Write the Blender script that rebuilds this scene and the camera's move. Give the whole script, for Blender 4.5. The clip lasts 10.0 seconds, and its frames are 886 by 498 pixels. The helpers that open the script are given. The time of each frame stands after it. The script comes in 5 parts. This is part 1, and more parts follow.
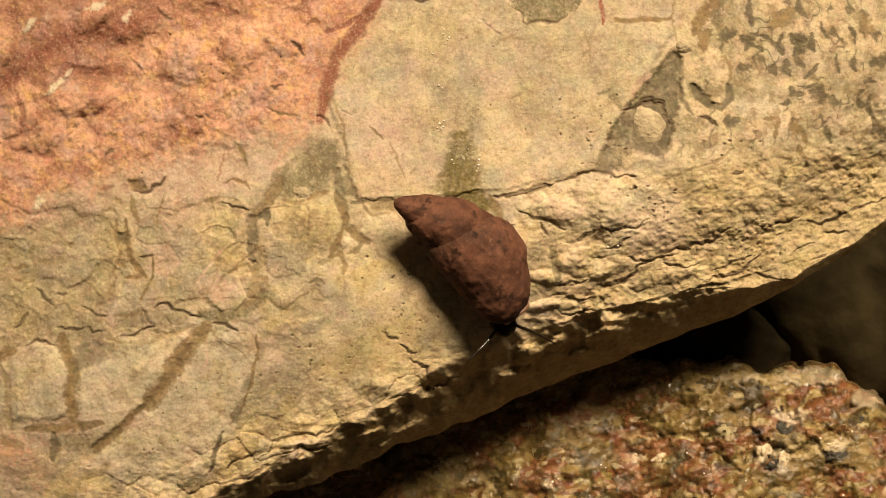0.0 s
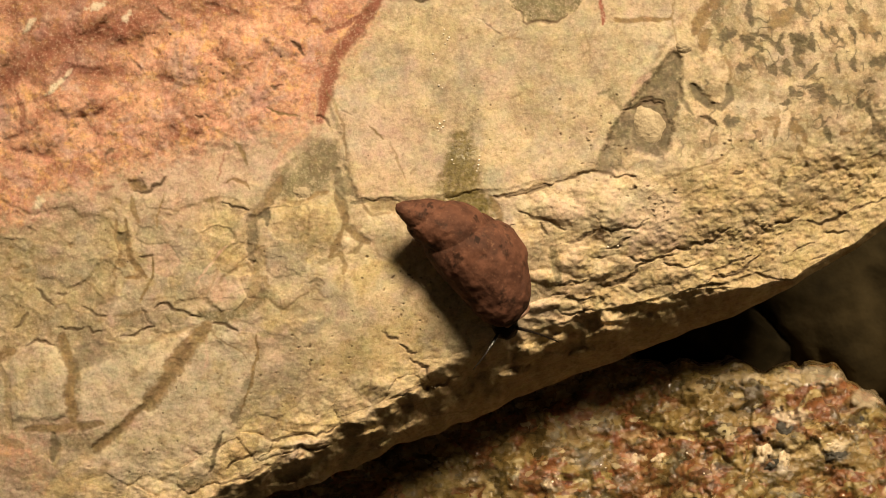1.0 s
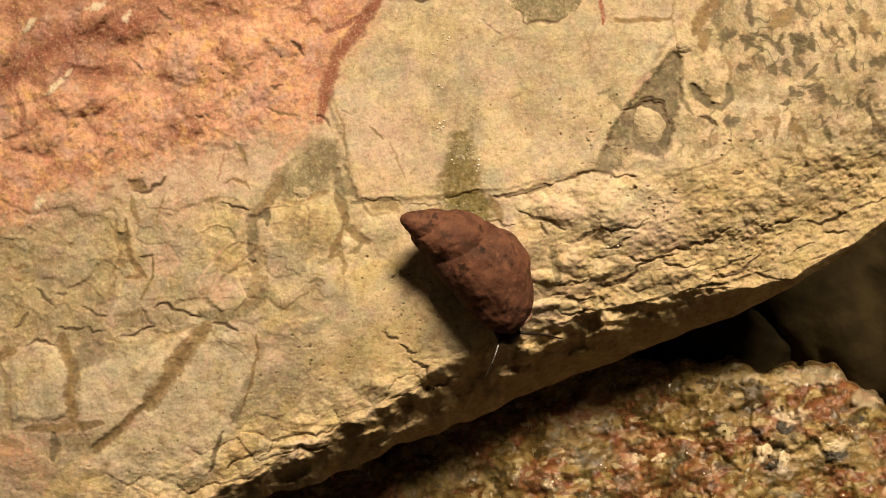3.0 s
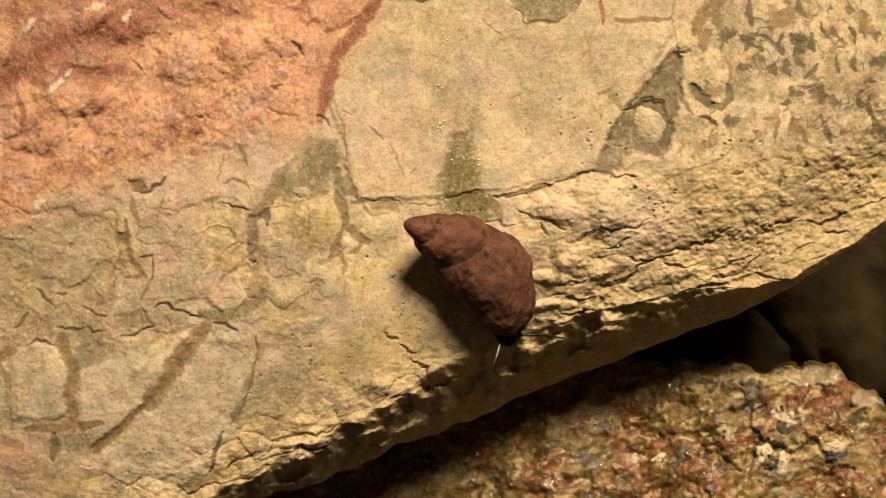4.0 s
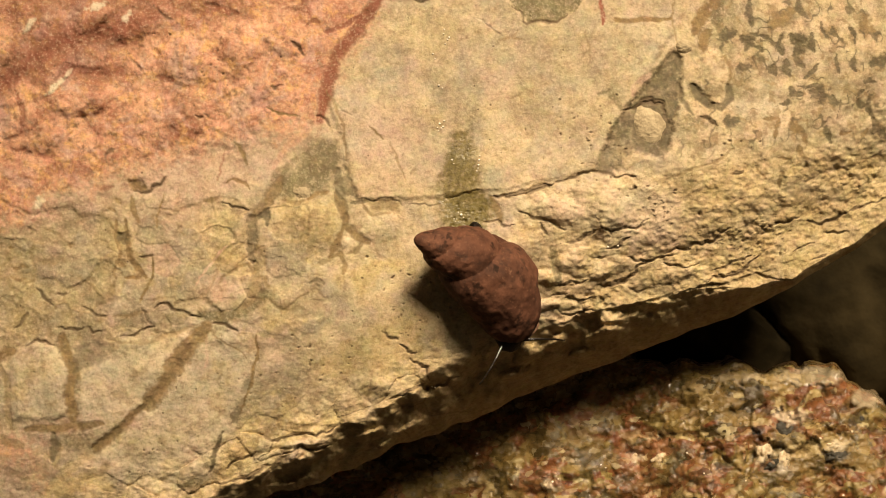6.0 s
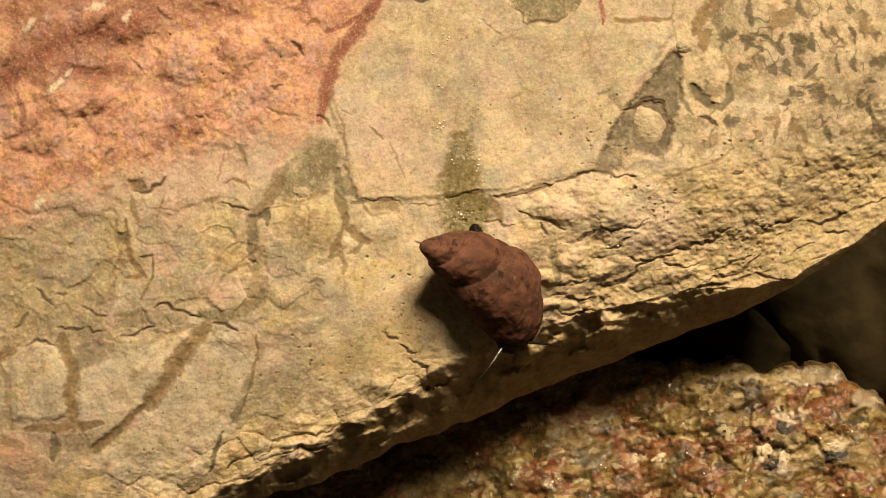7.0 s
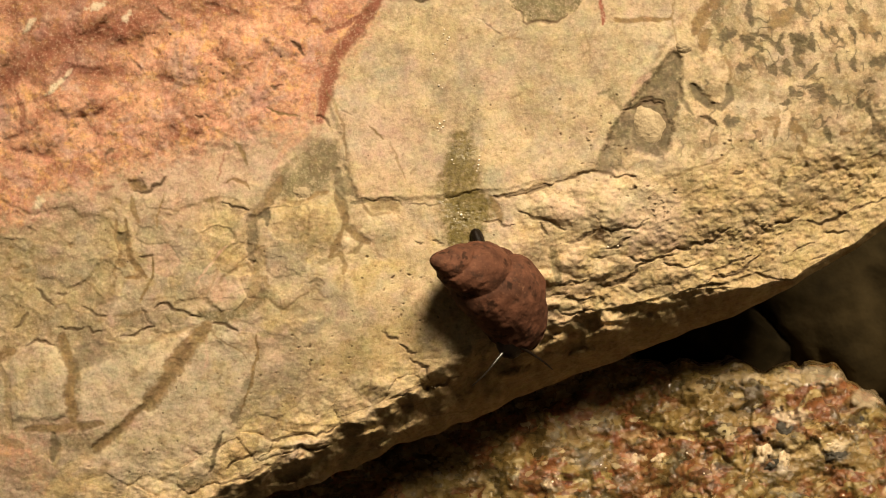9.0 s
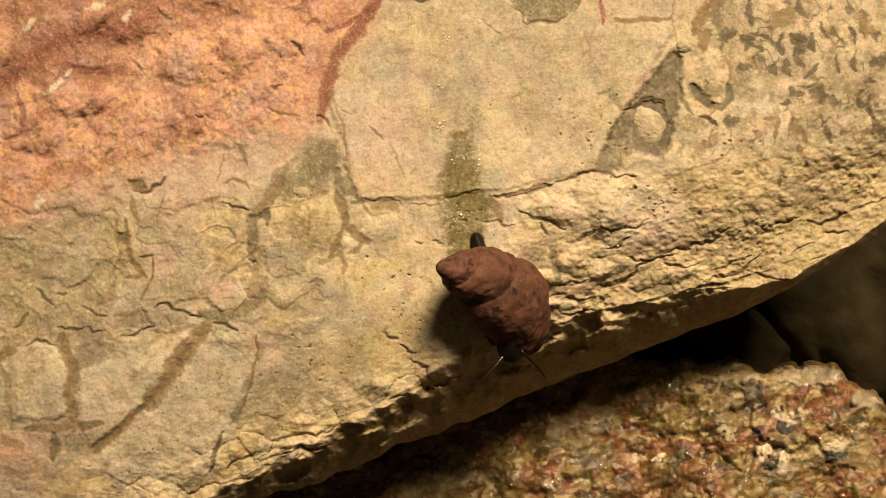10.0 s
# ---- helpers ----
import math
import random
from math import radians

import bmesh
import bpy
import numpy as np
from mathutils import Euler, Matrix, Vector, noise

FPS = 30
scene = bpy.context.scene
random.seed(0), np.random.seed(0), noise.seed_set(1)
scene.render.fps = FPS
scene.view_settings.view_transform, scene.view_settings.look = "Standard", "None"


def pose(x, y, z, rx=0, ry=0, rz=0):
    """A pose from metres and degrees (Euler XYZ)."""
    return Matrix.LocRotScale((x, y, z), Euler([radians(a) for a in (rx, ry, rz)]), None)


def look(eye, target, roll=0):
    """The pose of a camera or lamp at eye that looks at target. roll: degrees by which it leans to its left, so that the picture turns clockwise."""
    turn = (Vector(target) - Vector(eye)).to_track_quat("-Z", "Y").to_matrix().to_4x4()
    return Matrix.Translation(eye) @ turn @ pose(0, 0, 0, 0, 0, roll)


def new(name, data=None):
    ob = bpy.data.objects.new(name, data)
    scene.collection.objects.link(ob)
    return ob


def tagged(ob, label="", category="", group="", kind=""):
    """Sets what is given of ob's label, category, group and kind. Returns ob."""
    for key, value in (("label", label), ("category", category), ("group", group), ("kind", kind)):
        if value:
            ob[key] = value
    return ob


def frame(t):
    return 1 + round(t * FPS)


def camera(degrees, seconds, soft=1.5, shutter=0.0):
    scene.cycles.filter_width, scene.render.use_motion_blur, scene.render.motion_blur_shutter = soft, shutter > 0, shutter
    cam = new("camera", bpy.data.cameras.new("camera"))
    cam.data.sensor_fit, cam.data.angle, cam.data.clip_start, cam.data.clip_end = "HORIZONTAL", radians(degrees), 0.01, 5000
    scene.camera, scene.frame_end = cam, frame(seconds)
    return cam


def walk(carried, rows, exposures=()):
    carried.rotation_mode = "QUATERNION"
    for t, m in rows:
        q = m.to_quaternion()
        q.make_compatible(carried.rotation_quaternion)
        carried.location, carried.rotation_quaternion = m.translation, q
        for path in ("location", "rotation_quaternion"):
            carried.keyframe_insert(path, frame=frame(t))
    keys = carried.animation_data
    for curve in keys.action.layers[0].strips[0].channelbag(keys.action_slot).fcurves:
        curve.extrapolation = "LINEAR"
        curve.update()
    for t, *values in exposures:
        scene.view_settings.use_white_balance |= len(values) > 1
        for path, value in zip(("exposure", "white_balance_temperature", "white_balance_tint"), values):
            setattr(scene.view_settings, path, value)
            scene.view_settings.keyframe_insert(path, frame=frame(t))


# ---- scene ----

# Plan of the place. Lengths on the stones are counted in grains of U metres; the stone face is the level z = 0,
# x runs to the east, y to the south, and the camera hangs EYE grains above the middle of the face, looking straight down.
U = 0.060 / 1568
CX, CY = 784.0, 441.0
LENS = 40.0
EYE = CX / math.tan(radians(LENS / 2))


def plan(x, y, z=0.0):
    """Metres of the point that lies at height z (grains) on the line of sight through (x, y) of the face."""
    k = (EYE - z) / EYE * U
    return (x - CX) * k, (CY - y) * k, z * U


# camera: it stands still
cam = camera(LENS, 10.0, soft=1.05)
EYE_POSE = pose(0, 0, EYE * U)
walk(cam, [(0, EYE_POSE), (10, EYE_POSE)])

# light: one warm hand lamp to the north, and the faint glow of the night around
world = bpy.data.worlds.new("night")
scene.world = world
world.use_nodes = True
world.node_tree.nodes["Background"].inputs[0].default_value = (1.0, 0.73, 0.43, 1)
world.node_tree.nodes["Background"].inputs[1].default_value = 0.030
lamp_data = bpy.data.lights.new("hand_torch", "SPOT")
lamp_data.spot_size, lamp_data.spot_blend, lamp_data.shadow_soft_size = radians(30), 1.0, 0.062
lamp_data.energy, lamp_data.color = 14.4, (1.0, 0.808, 0.572)
lamp = new("hand_torch", lamp_data)
lamp.matrix_world = look((0.080, 0.258, 0.290), (0.013, 0.006, 0.0))


# ---- noise on arrays ----
def table(seed):
    return np.random.RandomState(seed).rand(256, 256)


def perlin(x, y, seed=0):
    """Smooth gradient noise, about -1 to 1."""
    ang = table(seed) * 2 * np.pi
    gx, gy = np.cos(ang), np.sin(ang)
    xi, yi = np.floor(x).astype(int), np.floor(y).astype(int)
    fx, fy = x - xi, y - yi
    u, v = fx * fx * fx * (fx * (fx * 6 - 15) + 10), fy * fy * fy * (fy * (fy * 6 - 15) + 10)

    def corner(dx, dy):
        a, b = (xi + dx) & 255, (yi + dy) & 255
        return gx[a, b] * (fx - dx) + gy[a, b] * (fy - dy)
    top = corner(0, 0) * (1 - u) + corner(1, 0) * u
    low = corner(0, 1) * (1 - u) + corner(1, 1) * u
    return 1.5 * (top * (1 - v) + low * v)


def fbm(x, y, size, octaves=4, seed=0, gain=0.5):
    total, amp, norm = np.zeros_like(x), 1.0, 0.0
    for o in range(octaves):
        f = 2.03 ** o / size
        total += amp * perlin(x * f + 17.3 * o, y * f - 9.1 * o, seed + o)
        norm += amp
        amp *= gain
    return total / norm


def cells(x, y, size, seed=0):
    """Distance to the nearest and second nearest of scattered points, and the nearest one's random value."""
    x, y = x / size, y / size
    xi, yi = np.floor(x).astype(int), np.floor(y).astype(int)
    jx, jy, val = table(seed), table(seed + 1), table(seed + 2)
    f1, f2, own = np.full(x.shape, 9.0), np.full(x.shape, 9.0), np.zeros(x.shape)
    for dx in (-1, 0, 1):
        for dy in (-1, 0, 1):
            a, b = (xi + dx) & 255, (yi + dy) & 255
            d = np.hypot(xi + dx + jx[a, b] - x, yi + dy + jy[a, b] - y)
            near = d < f1
            f2 = np.where(near, f1, np.minimum(f2, d))
            own = np.where(near, val[a, b], own)
            f1 = np.where(near, d, f1)
    return f1, f2, own


def ease(a, b, x):
    t = np.clip((x - a) / (b - a), 0, 1)
    return t * t * (3 - 2 * t)


def grid_mesh(name, verts, rows, cols, layers):
    """A sheet of rows x cols points, with float layers."""
    i = (np.arange(rows - 1)[:, None] * cols + np.arange(cols - 1)[None]).ravel()
    quads = np.stack([i, i + cols, i + cols + 1, i + 1], 1)
    me = bpy.data.meshes.new(name)
    me.vertices.add(len(verts))
    me.vertices.foreach_set("co", verts.astype(np.float32).ravel())
    me.loops.add(quads.size)
    me.loops.foreach_set("vertex_index", quads.astype(np.int32).ravel())
    me.polygons.add(len(quads))
    me.polygons.foreach_set("loop_start", np.arange(0, quads.size, 4, dtype=np.int32))
    me.polygons.foreach_set("use_smooth", np.ones(len(quads), dtype=bool))
    for key, value in layers.items():
        me.attributes.new(key, "FLOAT", "POINT").data.foreach_set("value", value.astype(np.float32).ravel())
    me.update()
    me.validate()
    return me


# ---- materials ----
class Nodes:
    """Short hand for building a node material."""

    def __init__(self, name):
        self.mat = bpy.data.materials.new(name)
        self.mat.use_nodes = True
        self.tree = self.mat.node_tree
        self.out = self.tree.nodes["Principled BSDF"]

    def node(self, kind, ins=(), **props):
        n = self.tree.nodes.new(kind)
        for key, value in props.items():
            setattr(n, key, value)
        for key, value in dict(ins).items():
            if isinstance(value, bpy.types.NodeSocket):
                self.tree.links.new(value, n.inputs[key])
            else:
                n.inputs[key].default_value = value
        return n

    def layer(self, name):
        return self.node("ShaderNodeAttribute", attribute_name=name).outputs["Fac"]

    def place(self):
        return self.node("ShaderNodeTexCoord").outputs["Object"]

    def noise(self, size, detail=4, rough=0.55, warp=0.0, where=None):
        return self.node("ShaderNodeTexNoise", {"Vector": where or self.place(), "Scale": 1 / (size * U), "Detail": detail,
                                                "Roughness": rough, "Distortion": warp}).outputs["Fac"]

    def hues(self, size, detail=5):
        return self.node("ShaderNodeTexNoise", {"Vector": self.place(), "Scale": 1 / (size * U), "Detail": detail, "Roughness": 0.6}).outputs["Color"]

    def ramp(self, fac, *stops):
        n = self.node("ShaderNodeValToRGB", {"Fac": fac})
        while len(n.color_ramp.elements) < len(stops):
            n.color_ramp.elements.new(0.5)
        for el, (at, c) in zip(n.color_ramp.elements, stops):
            el.position = at
            el.color = (*c, 1) if isinstance(c, tuple) else (c, c, c, 1)
        return n.outputs["Color"]

    def mix(self, fac, a, b, blend="MIX"):
        n = self.node("ShaderNodeMix", data_type="RGBA", blend_type=blend)
        for socket, value in ((n.inputs[0], fac), (n.inputs[6], a), (n.inputs[7], b)):
            if isinstance(value, bpy.types.NodeSocket):
                self.tree.links.new(value, socket)
            else:
                socket.default_value = (*value, 1) if isinstance(value, tuple) else value
        return n.outputs[2]

    def math(self, op, a, b=0.0):
        return self.node("ShaderNodeMath", {0: a, 1: b}, operation=op).outputs[0]

    def set(self, **values):
        for key, value in values.items():
            socket = self.out.inputs[key.replace("_", " ")]
            if isinstance(value, bpy.types.NodeSocket):
                self.tree.links.new(value, socket)
            else:
                socket.default_value = (*value, 1) if isinstance(value, tuple) else value

    def relief(self, height, depth, strength=1.0):
        n = self.node("ShaderNodeBump", {"Height": height, "Distance": depth * U, "Strength": strength})
        self.tree.links.new(n.outputs[0], self.out.inputs["Normal"])
        return self.mat


def limestone_material():
    m = Nodes("limestone")
    big, mid, small, fine = m.noise(150, 4, 0.6), m.noise(38, 5, 0.65), m.noise(15, 5, 0.7), m.noise(5, 3, 0.7)
    grey = m.mix(m.ramp(mid, (0.34, 0.0), (0.66, 1.0)), (0.382, 0.324, 0.230), (0.525, 0.452, 0.322))
    grey = m.mix(m.ramp(m.noise(75, 5, 0.65, 0.6), (0.44, 0.0), (0.57, 0.85)), grey, m.mix(mid, (0.395, 0.292, 0.228), (0.55, 0.415, 0.315)))
    ochre = m.mix(m.ramp(small, (0.32, 0.0), (0.66, 1.0)), (0.42, 0.305, 0.155), (0.65, 0.51, 0.30))
    base = m.mix(m.ramp(m.math("ADD", m.layer("ochre"), m.math("MULTIPLY", m.math("SUBTRACT", m.math("ADD", big, mid), 1.0), 2.0)), (0.10, 0.10), (1.0, 0.90)), grey, ochre)
    base = m.mix(m.ramp(m.noise(110, 6, 0.62, 0.4), (0.50, 0.0), (0.63, 0.6)), base, m.mix(small, (0.26, 0.20, 0.115), (0.36, 0.285, 0.175)))
    base = m.mix(m.ramp(m.noise(70, 6, 0.62, 0.4), (0.52, 0.0), (0.64, 0.6)), base, m.mix(small, (0.60, 0.47, 0.29), (0.76, 0.62, 0.41)))
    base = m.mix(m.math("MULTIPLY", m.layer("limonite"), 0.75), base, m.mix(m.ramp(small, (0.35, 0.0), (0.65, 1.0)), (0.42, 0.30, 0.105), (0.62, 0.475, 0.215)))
    base = m.mix(m.layer("olive"), base, m.mix(m.ramp(small, (0.35, 0.0), (0.65, 1.0)), (0.130, 0.106, 0.050), (0.265, 0.218, 0.115)))
    pink = m.mix(m.ramp(mid, (0.38, 0.0), (0.64, 1.0)), (0.50, 0.31, 0.22), (0.64, 0.46, 0.34))
    base = m.mix(m.layer("pink"), base, pink)
    rust = m.mix(m.ramp(m.noise(60, 6, 0.7, 0.8), (0.34, 0.0), (0.50, 0.6), (0.68, 1.0)), (0.33, 0.120, 0.064), (0.77, 0.415, 0.255))
    rust = m.mix(m.ramp(m.noise(26, 5, 0.7, 0.5), (0.50, 0.0), (0.62, 0.85)), rust, (0.72, 0.40, 0.155))
    rust = m.mix(m.ramp(m.noise(75, 5, 0.65, 0.9), (0.51, 0.0), (0.60, 0.8)), rust, m.mix(small, (0.46, 0.255, 0.205), (0.66, 0.42, 0.33)))
    rust = m.mix(m.ramp(m.noise(120, 6, 0.68, 1.0), (0.55, 0.0), (0.64, 0.4)), rust, m.mix(small, (0.235, 0.085, 0.050), (0.40, 0.19, 0.12)))
    rust = m.mix(m.ramp(small, (0.28, 0.75), (0.46, 0.0)), rust, (0.27, 0.095, 0.050))
    base = m.mix(m.layer("red"), base, rust)
    base = m.mix(m.layer("deepred"), base, m.mix(mid, (0.19, 0.062, 0.036), (0.33, 0.125, 0.070)))
    base = m.mix(m.layer("pale"), base, m.mix(small, (0.58, 0.47, 0.31), (0.80, 0.70, 0.52)))
    base = m.mix(m.ramp(fine, (0.52, 0.0), (0.68, 0.5)), base, m.mix(0.6, base, (0.82, 0.68, 0.48)))
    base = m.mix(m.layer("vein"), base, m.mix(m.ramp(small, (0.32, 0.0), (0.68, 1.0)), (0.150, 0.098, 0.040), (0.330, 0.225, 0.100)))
    base = m.mix(m.layer("slate"), base, m.mix(m.ramp(small, (0.34, 0.0), (0.68, 1.0)), (0.066, 0.052, 0.027), (0.215, 0.170, 0.094)))
    base = m.mix(m.ramp(small, (0.30, 0.8), (0.46, 0.0)), base, m.mix(0.6, base, (0.22, 0.15, 0.078)))
    base = m.mix(m.ramp(fine, (0.30, 0.9), (0.46, 0.0)), base, m.mix(0.42, base, (0.17, 0.11, 0.055)))
    base = m.mix(0.13, base, m.hues(34), "OVERLAY")
    base = m.mix(0.08, base, m.hues(10), "OVERLAY")

    def pits(size, share, radius):
        v = m.node("ShaderNodeTexVoronoi", {"Vector": m.place(), "Scale": 1 / (size * U), "Randomness": 1.0})
        keep = m.math("GREATER_THAN", m.node("ShaderNodeSeparateColor", {0: v.outputs["Color"]}).outputs[0], 1 - share)
        return m.math("MULTIPLY", m.node("ShaderNodeMapRange", {0: v.outputs["Distance"], 1: radius, 2: radius * 0.4, 3: 0.0, 4: 1.0}).outputs[0], keep)
    dot = m.math("MAXIMUM", pits(31, 0.40, 0.075), m.math("MULTIPLY", pits(15, 0.16, 0.11), 0.7))
    grit = m.layer("grit")
    dot = m.math("MAXIMUM", dot, m.math("MULTIPLY", m.math("MULTIPLY", pits(9, 0.34, 0.21), 0.75), grit))
    base = m.mix(m.math("MULTIPLY", dot, 0.75), base, (0.11, 0.07, 0.036))
    # dark of cracks and pores, with the shadow lines of the steps painted in
    base = m.mix(m.layer("crack"), base, (0.120, 0.080, 0.042))
    wet = m.layer("wet")
    base = m.mix(wet, base, m.mix(0.84, base, m.mix(m.ramp(m.noise(8, 4, 0.65), (0.36, 0.0), (0.66, 1.0)), (0.082, 0.063, 0.016), (0.215, 0.170, 0.050))))
    m.set(Base_Color=base, Roughness=m.math("SUBTRACT", m.ramp(small, (0.3, 0.62), (0.7, 0.85)), m.math("MULTIPLY", wet, 0.42)), Specular_IOR_Level=0.35)
    height = m.math("ADD", m.math("MULTIPLY", fine, 0.55), m.math("MULTIPLY", m.noise(10, 5, 0.7), 0.4))
    crumbs = m.node("ShaderNodeTexVoronoi", {"Vector": m.place(), "Scale": 1 / (11 * U)}).outputs["Distance"]
    coarse = m.math("SUBTRACT", m.math("MULTIPLY", m.noise(9, 4, 0.65, 0.3), 1.7), m.math("MULTIPLY", crumbs, 0.9))
    height = m.math("ADD", height, m.math("MULTIPLY", coarse, grit))
    height = m.math("SUBTRACT", height, m.math("MULTIPLY", dot, 0.6))
    return m.relief(height, 1.5, 1.0)


def granite_material():
    m = Nodes("granite")

    def flakes(size, stretch, turn, bend):
        """Grains drawn out along the layering of the stone: two random tones of each."""
        laid = m.node("ShaderNodeMapping", {"Vector": m.place(), "Rotation": (0, 0, radians(turn)), "Scale": (stretch, 1.0, 1.0)}).outputs[0]
        warp = m.node("ShaderNodeTexNoise", {"Vector": laid, "Scale": 1 / (size * 0.9 * U), "Detail": 3, "Roughness": 0.5}).outputs["Color"]
        bent = m.node("ShaderNodeVectorMath", {0: laid, 1: m.node("ShaderNodeVectorMath", {0: warp, 1: (bend * size * U,) * 3}, operation="MULTIPLY").outputs[0]}, operation="ADD").outputs[0]
        v = m.node("ShaderNodeTexVoronoi", {"Vector": bent, "Scale": 1 / (size * U)})
        c = m.node("ShaderNodeSeparateColor", {0: v.outputs["Color"]})
        return c.outputs[0], c.outputs[1]
    tone, other = flakes(34, 0.42, -14, 1.3)
    tone2, other2 = flakes(12, 0.6, -24, 1.1)
    soft = m.noise(26, 5, 0.65, 0.6)
    tan = m.ramp(m.math("ADD", m.math("MULTIPLY", tone, 0.7), m.math("MULTIPLY", soft, 0.3)), (0.16, (0.070, 0.047, 0.020)), (0.30, (0.205, 0.135, 0.050)), (0.48, (0.345, 0.225, 0.085)),
                 (0.62, (0.40, 0.300, 0.115)), (0.76, (0.50, 0.34, 0.165)), (0.90, (0.74, 0.58, 0.33)))
    red = m.mix(m.ramp(soft, (0.34, 0.0), (0.64, 1.0)), (0.185, 0.052, 0.028), (0.46, 0.165, 0.080))
    zone = m.math("ADD", m.noise(130, 4, 0.6, 0.6), m.math("MULTIPLY", m.math("SUBTRACT", other, 0.5), 0.34))
    base = m.mix(m.ramp(zone, (0.49, 0.0), (0.57, 0.9)), tan, red)
    small = m.ramp(tone2, (0.0, (0.050, 0.035, 0.018)), (0.25, (0.21, 0.130, 0.048)), (0.6, (0.39, 0.235, 0.090)), (0.86, (0.52, 0.38, 0.18)), (0.96, (0.80, 0.66, 0.42)))
    base = m.mix(m.ramp(other2, (0.35, 0.10), (0.75, 0.62)), base, small)
    olive = m.mix(m.noise(9, 4), (0.030, 0.027, 0.014), (0.15, 0.125, 0.055))
    base = m.mix(m.math("MULTIPLY", m.ramp(m.noise(58, 5, 0.66, 0.9), (0.53, 0.0), (0.64, 1.0)), 0.7), base, olive)
    base = m.mix(m.ramp(m.noise(22, 5, 0.7, 0.4), (0.33, 0.85), (0.43, 0.0)), base, (0.036, 0.025, 0.012))
    base = m.mix(1.0, base, (0.66, 0.66, 0.52), "MULTIPLY")
    base = m.mix(m.layer("slate"), base, (0.030, 0.028, 0.023))
    base = m.mix(m.layer("pale"), base, (0.70, 0.58, 0.40))
    m.set(Base_Color=base, Roughness=m.ramp(tone2, (0.0, 0.06), (1.0, 0.42)), Specular_IOR_Level=0.7)
    height = m.math("ADD", m.math("MULTIPLY", tone, 0.55), m.math("MULTIPLY", tone2, 0.32))
    height = m.math("ADD", height, m.math("ADD", m.math("MULTIPLY", m.noise(16, 5, 0.65), 0.8), m.math("MULTIPLY", m.noise(5, 2), 0.25)))
    return m.relief(height, 7.0, 0.9)


def plain_stone(name, dark, light, size):
    m = Nodes(name)
    base = m.mix(m.ramp(m.noise(size, 5, 0.6), (0.35, 0.0), (0.65, 1.0)), dark, light)
    m.set(Base_Color=base, Roughness=0.9, Specular_IOR_Level=0.08)
    return m.relief(m.noise(size * 0.5, 3, 0.5), size * 0.06)


LIMESTONE, GRANITE = limestone_material(), granite_material()
# both nearly black: the dimness of the deep gap is put into the colour
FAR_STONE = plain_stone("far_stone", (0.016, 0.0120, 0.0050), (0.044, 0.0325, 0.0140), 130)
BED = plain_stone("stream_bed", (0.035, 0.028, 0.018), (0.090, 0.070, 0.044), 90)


# ---- the limestone boulder ----
def edge_line(x):
    """Where the face of the boulder turns out of sight, seen from above."""
    xs = [-400, 300, 480, 600, 700, 850, 1000, 1150, 1300, 1400, 1500, 1568, 1625, 1680, 1715, 1760]
    ys = [1180, 960, 880, 836, 797, 733, 672, 614, 560, 507, 452, 404, 352, 200, -100, -250]
    return np.interp(x, xs, ys)


def smooth_edge(x):
    wave = 4.5 * np.sin(x / 41.0) + 3.0 * np.sin(x / 17.0 + 1.0) + 2.0 * np.sin(x / 8.3 + 2.0)
    return sum(edge_line(x + o) for o in (-45, -22, 0, 22, 45)) / 5 + wave * (0.35 + 0.65 * ease(950, 800, x))


